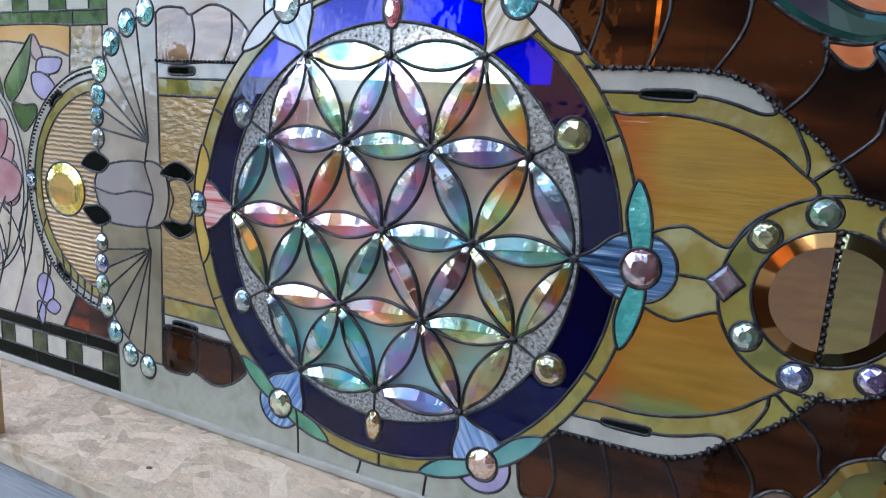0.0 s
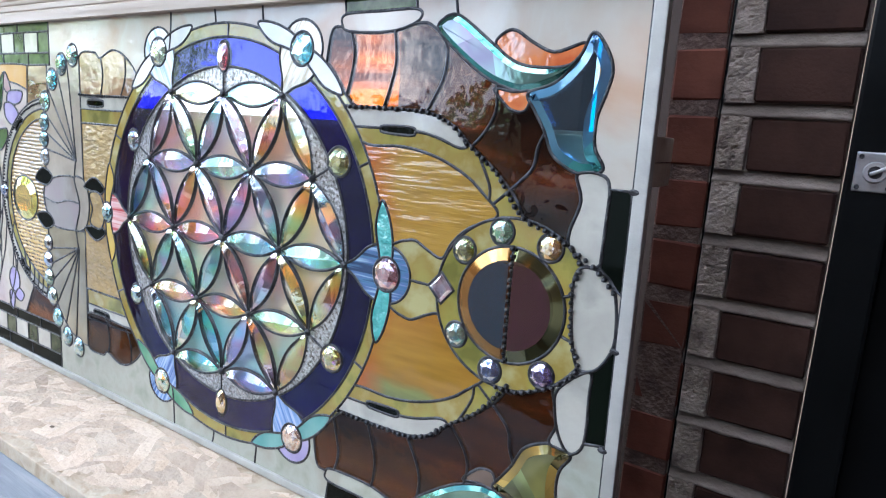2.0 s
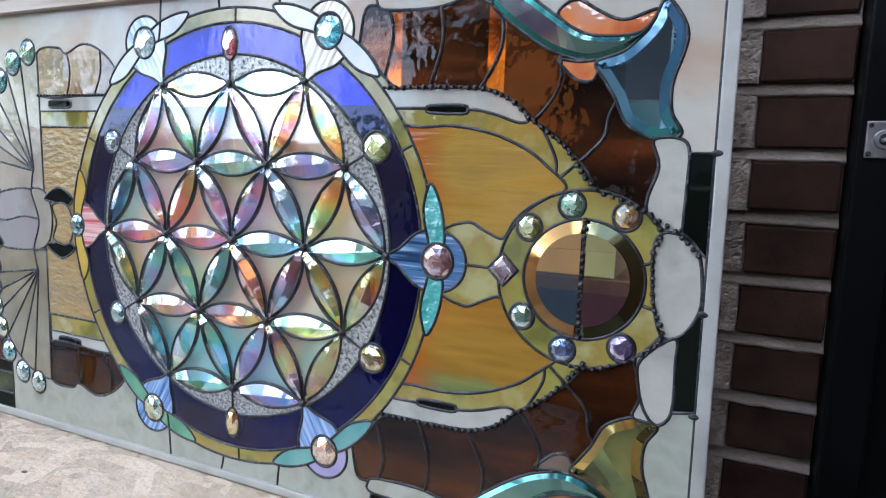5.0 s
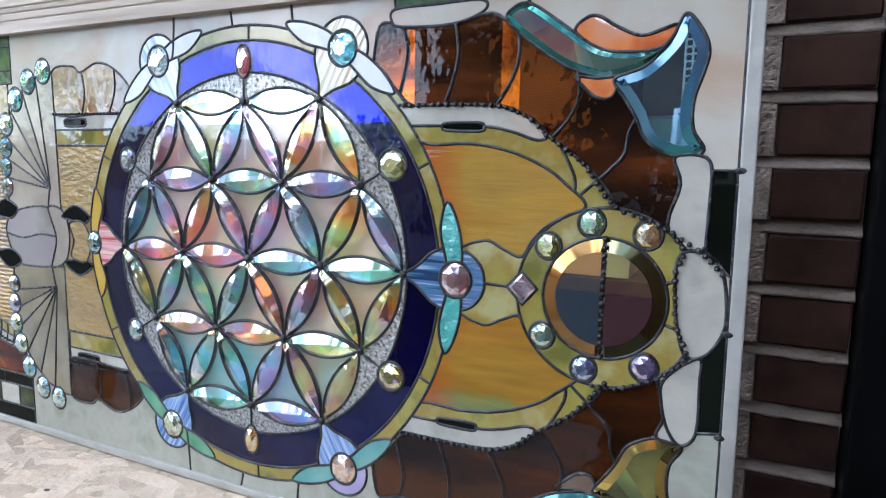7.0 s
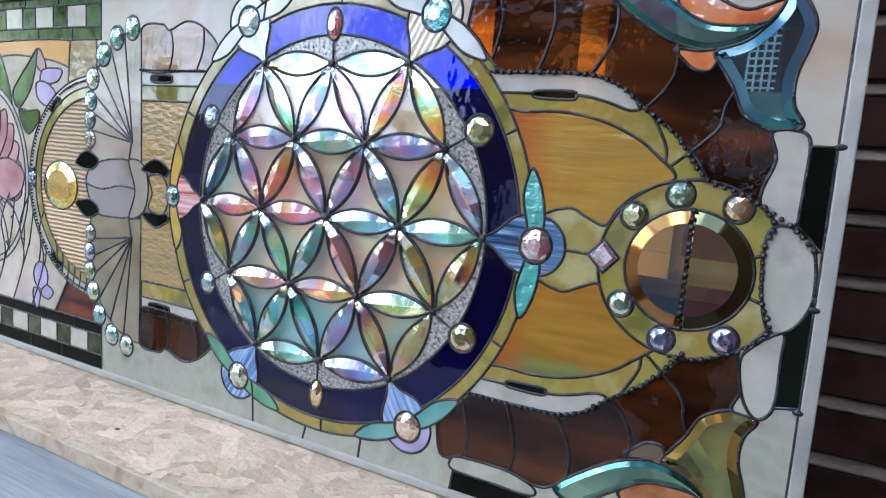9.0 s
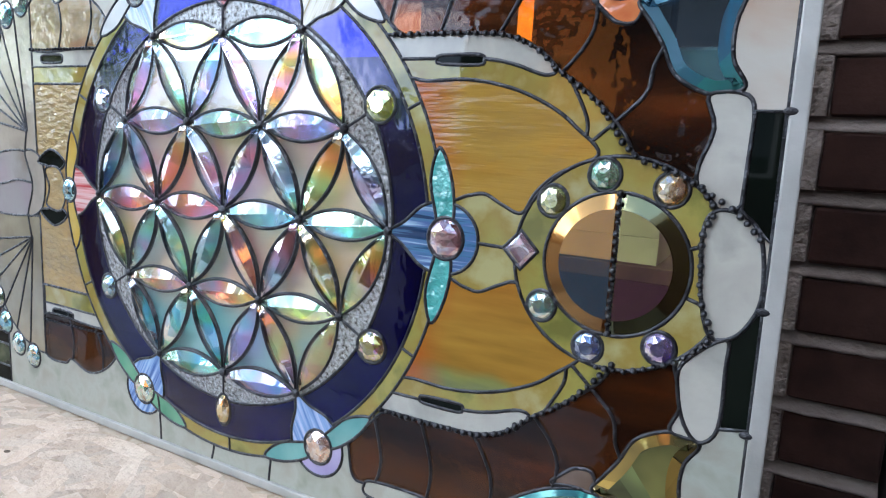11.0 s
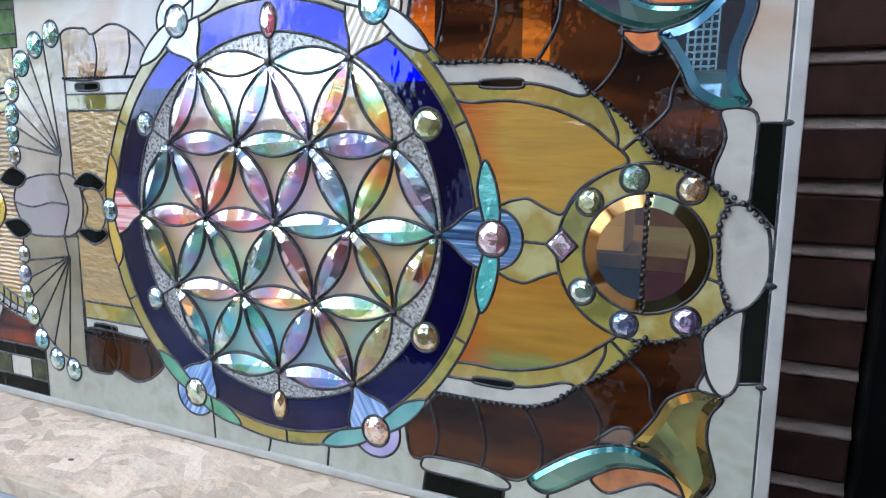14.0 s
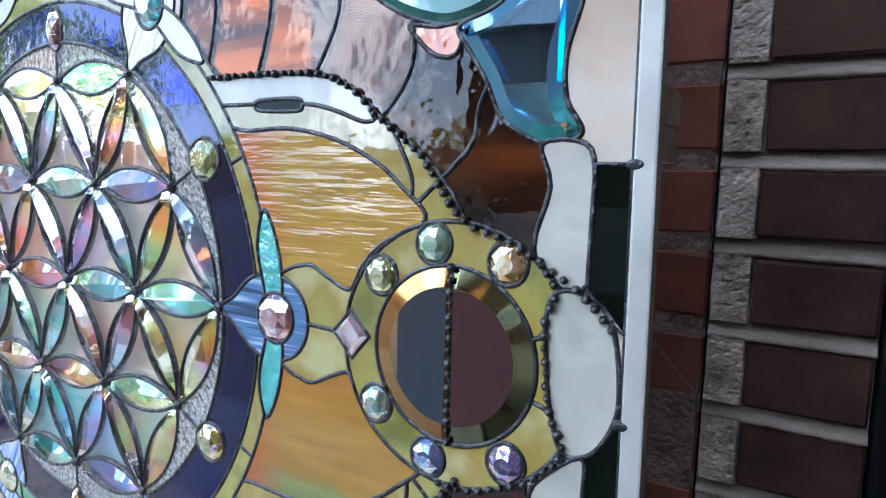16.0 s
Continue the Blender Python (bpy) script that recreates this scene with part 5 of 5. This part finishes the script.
bmesh.ops.create_cone(bm, cap_ends=True, segments=28, radius1=0.0095, radius2=0.0085, depth=0.004, matrix=Matrix.Translation((LX, LY - 0.0050, LZ)) @ Matrix.Rotation(math.pi / 2, 4, "X"))
part("rose", bm, "steel", lat)
bm = bmesh.new()
bmesh.ops.create_cone(bm, cap_ends=True, segments=20, radius1=0.0055, radius2=0.0055, depth=0.0012, matrix=Matrix.Translation((LX, LY - 0.0076, LZ)) @ Matrix.Rotation(math.pi / 2, 4, "X"))
part("keyway", bm, "lead", lat)
bm = box(-0.004, 0.0125, -0.0035, 0, -0.0016, 0.0016, 0.0008)
bm.transform(Matrix.Translation((LX, LY - 0.0083, LZ)) @ Matrix.Rotation(-0.5, 4, "Y"))
part("turn", bm, "steel", lat)
# out-of-view brick, added so that the sun stays off panel and board
w2_ = part("wall_far", box(1.102, 3.2, WALL_Y, WALL_Y + 0.25, 0, 2.75), "brick", None)
tagged(w2_, "unseen dark brick wall added beyond the door to block sun", "wall", kind="structure")
w3_ = part("wall_over_door", box(0.566, 1.101, WALL_Y, WALL_Y + 0.25, 2.301, 2.75), "brick", None)
tagged(w3_, "unseen dark brick added above the door to block sun", "wall", kind="structure")

# unseen wall added to cut sky light and sun from the right
side = part("wall_right", box(0.86, 1.10, -2.6, WALL_Y - 0.001, 0, 2.75), "brick", None)
tagged(side, "unseen dark brick wall added to shade the door side", "wall", kind="structure")

# dark backdrop added to close off the sky behind the glass
shed = part("wall_shed", box(0.10, 1.10, 0.85, 0.95, 0, 2.6), "siding", None)
tagged(shed, "dark brown wall added behind the panel to close off the sky", "wall", kind="structure")

screen = thing("mesh_screen", (0.335, 0.84, 0), "pale woven metal mesh standing against the dark back wall", "screen")
for k in range(8):
    part("wire", box(0.0135 * k, 0.0135 * k + 0.0042, -0.0016, 0.0006, 0, 1.52, 0.0008, segments=1), "trimwhite", screen)
for k in range(26):
    part("wire", box(-0.001, 0.0995, 0.0010, 0.0032, 1.16 + 0.0138 * k, 1.1642 + 0.0138 * k, 0.0008, segments=1), "trimwhite", screen)

# ---- ground, posts, trees and a house across the yard ----
bm = bmesh.new()
bmesh.ops.create_grid(bm, x_segments=60, y_segments=60, size=400)
gr = part("ground", bm, "ground", None)
tagged(gr, "worn grey paving and yard", "ground", kind="structure")
for x, y, w, m, lab in ((-2.30, 1.05, 0.09, "pine", "pale timber post in the yard"), (-2.02, 1.00, 0.12, "stake", "red-brown timber post in the yard")):
    p = thing("timber_post", (x, y, 0), lab, "post")
    part("post_bar", box(-w / 2, w / 2, -w / 2, w / 2, 0, 2.6, 0.004), m, p)

# dark uprights added to block sky; the gap between them lights the brown glass
p = thing("timber_post", (0.138, 0.205, 0), "dark upright added behind the panel to block sky", "post")
part("post_bar", box(-0.048, 0.048, -0.02, 0.02, 0, 1.62, 0.003), "siding", p)
p = thing("timber_post", (0.3045, 0.115, 0), "dark board added close behind the panel to block sky", "post")
part("post_bar", box(-0.0555, 0.0555, -0.016, 0.016, 0, 1.62, 0.003), "siding", p)

# unseen bench and crate, added to give the medallion its dark and bright reflection
bench = thing("mirrored_bench", (-0.1, -1.62, 0), "unseen dark bench added for the medallion to mirror", "bench")
part("bench_top", box(-0.6, 0.45, -0.25, 0.12, 0.82, 0.868, 0.004), "bark", bench)
for x in (-0.52, 0.37):
    for y in (-0.2, 0.07):
        part("leg", box(x - .035, x + .035, y - .035, y + .035, 0, 0.8195, 0.003), "bark", bench)
# dark front that keeps the lower half of that reflection dark
part("apron", box(-0.6, 0.45, 0.105, 0.118, 0.05, 0.8195, 0.002), "siding", bench)
crate = thing("mirrored_crate", (-0.1, -1.62, 0.869), "unseen white slatted crate added for the medallion to mirror", "crate")
for k in range(3):
    part("slat", box(-0.30, 0.26, 0.086, 0.10, 0.003 + 0.082 * k, 0.0838 + 0.082 * k, 0.001), "trimwhite", crate)
for x in (-0.30, 0.238):
    part("side", box(x, x + 0.022, -0.18, 0.085, 0, 0.246, 0.002), "trimwhite", crate)
part("bottom", box(-0.277, 0.237, -0.18, 0.085, 0.002, 0.016, 0.002), "trimwhite", crate)


def leaf_mesh(seed, count, spread):
    r = random.Random(seed)
    vs, fs = [], []
    lobes = [(Vector((r.gauss(0, .5), r.gauss(0, .5), r.uniform(-.5, .8))) * spread, r.uniform(.35, .6) * spread) for _ in range(9)]
    for i in range(count):
        c, rad = lobes[r.randrange(9)]
        d = Vector((r.gauss(0, 1), r.gauss(0, 1), r.gauss(0, 1))).normalized() * rad * r.uniform(.5, 1) ** 0.5
        o = c + d
        a = Vector((r.gauss(0, 1), r.gauss(0, 1), r.gauss(0, 1))).normalized()
        b = a.orthogonal().normalized()
        s = r.uniform(.05, .11)
        k = len(vs)
        vs += [o - a * s, o + b * s * .45, o + a * s, o - b * s * .45]
        fs.append((k, k + 1, k + 2, k + 3))
    me = bpy.data.meshes.new("crown")
    me.from_pydata(vs, [], fs)
    me.materials.append(MAT["leaf"])
    return me


crowns = [leaf_mesh(s, 5200, 1.7) for s in (1, 2, 3)]


def tree(x, y, h, k):
    t = thing("tree", (x, y, 0), "leafy green tree in the yard", "tree", "yard trees")
    bm = bmesh.new()
    bmesh.ops.create_cone(bm, cap_ends=True, segments=10, radius1=0.16, radius2=0.07, depth=h, matrix=Matrix.Translation((0, 0, h / 2)))
    for a in range(5):
        m = Matrix.Translation((0, 0, h * (0.6 + 0.07 * a))) @ Matrix.Rotation(a * 2.4, 4, "Z") @ Matrix.Rotation(0.8, 4, "Y")
        bmesh.ops.create_cone(bm, cap_ends=True, segments=6, radius1=0.05, radius2=0.015, depth=1.6, matrix=m @ Matrix.Translation((0, 0, 0.8)))
    part("trunk", bm, "bark", t)
    c = new("crown", crowns[k % 3])
    c.parent = t
    c.location = (0, 0, h + 0.5)
    c.rotation_euler = (0, 0, k * 1.3)
    c.scale = (1.15, 1.15, 1.0)


for k, (x, y, h) in enumerate(((-7.5, 3.6, 2.6), (-11, 4.2, 2.8), (-12.5, 3.0, 3.0), (-18, 1, 3.4), (-12.5, -3.4, 1.9), (-11.0, -5.6, 1.7), (-13, -26, 1.1), (-30, -26, 1.4))):
    tree(x, y, h, k)


def house(x, y, w, d, h, turn):
    hs = thing("house", (x, y, 0), "brick house with a dark roof across the yard", "house")
    hs.rotation_euler = (0, 0, radians(turn))
    part("wall", box(-w / 2, w / 2, -d / 2, d / 2, 0, h, 0.01), "siding", hs)
    bm = bmesh.new()
    v = [bm.verts.new(c) for c in ((-w / 2 - .3, -d / 2 - .3, h + .01), (w / 2 + .3, -d / 2 - .3, h + .01), (w / 2 + .3, d / 2 + .3, h + .01), (-w / 2 - .3, d / 2 + .3, h + .01),
                                   (-w / 2 - .3, 0, h + 1.4), (w / 2 + .3, 0, h + 1.4))]
    for f in ((0, 1, 5, 4), (2, 3, 4, 5), (0, 4, 3), (1, 2, 5), (3, 2, 1, 0)):
        bm.faces.new([v[i] for i in f])
    part("roof", bm, "roof", hs)
    part("door", box(-4.6, -3.5, d / 2 + .002, d / 2 + .06, 1.6, 3.3, 0.01), "hatch", hs, "orange painted hatch")
    for i in range(1, 4):
        xx = -w / 2 + w * (i + .5) / 4
        win_ = part("window", box(xx - .45, xx + .45, d / 2 + .002, d / 2 + .05, 1.0, 2.1, 0.01), "trimwhite", hs)
        part("pane", box(xx - .38, xx + .38, d / 2 + .051, d / 2 + .06, 1.07, 2.03), "pane", win_)


house(1.6, -12.5, 12.4, 6, 3.6, 2)
fence = thing("fence", (-18, -19, 0), "dark timber fence across the yard", "fence")
fence.rotation_euler = (0, 0, radians(-42))
for i in range(60):
    part("board", box(-15 + i * .5, -15 + i * .5 + .47, 0, .03, 0, 2.0 + .05 * (i % 3), 0.004), "bark", fence)
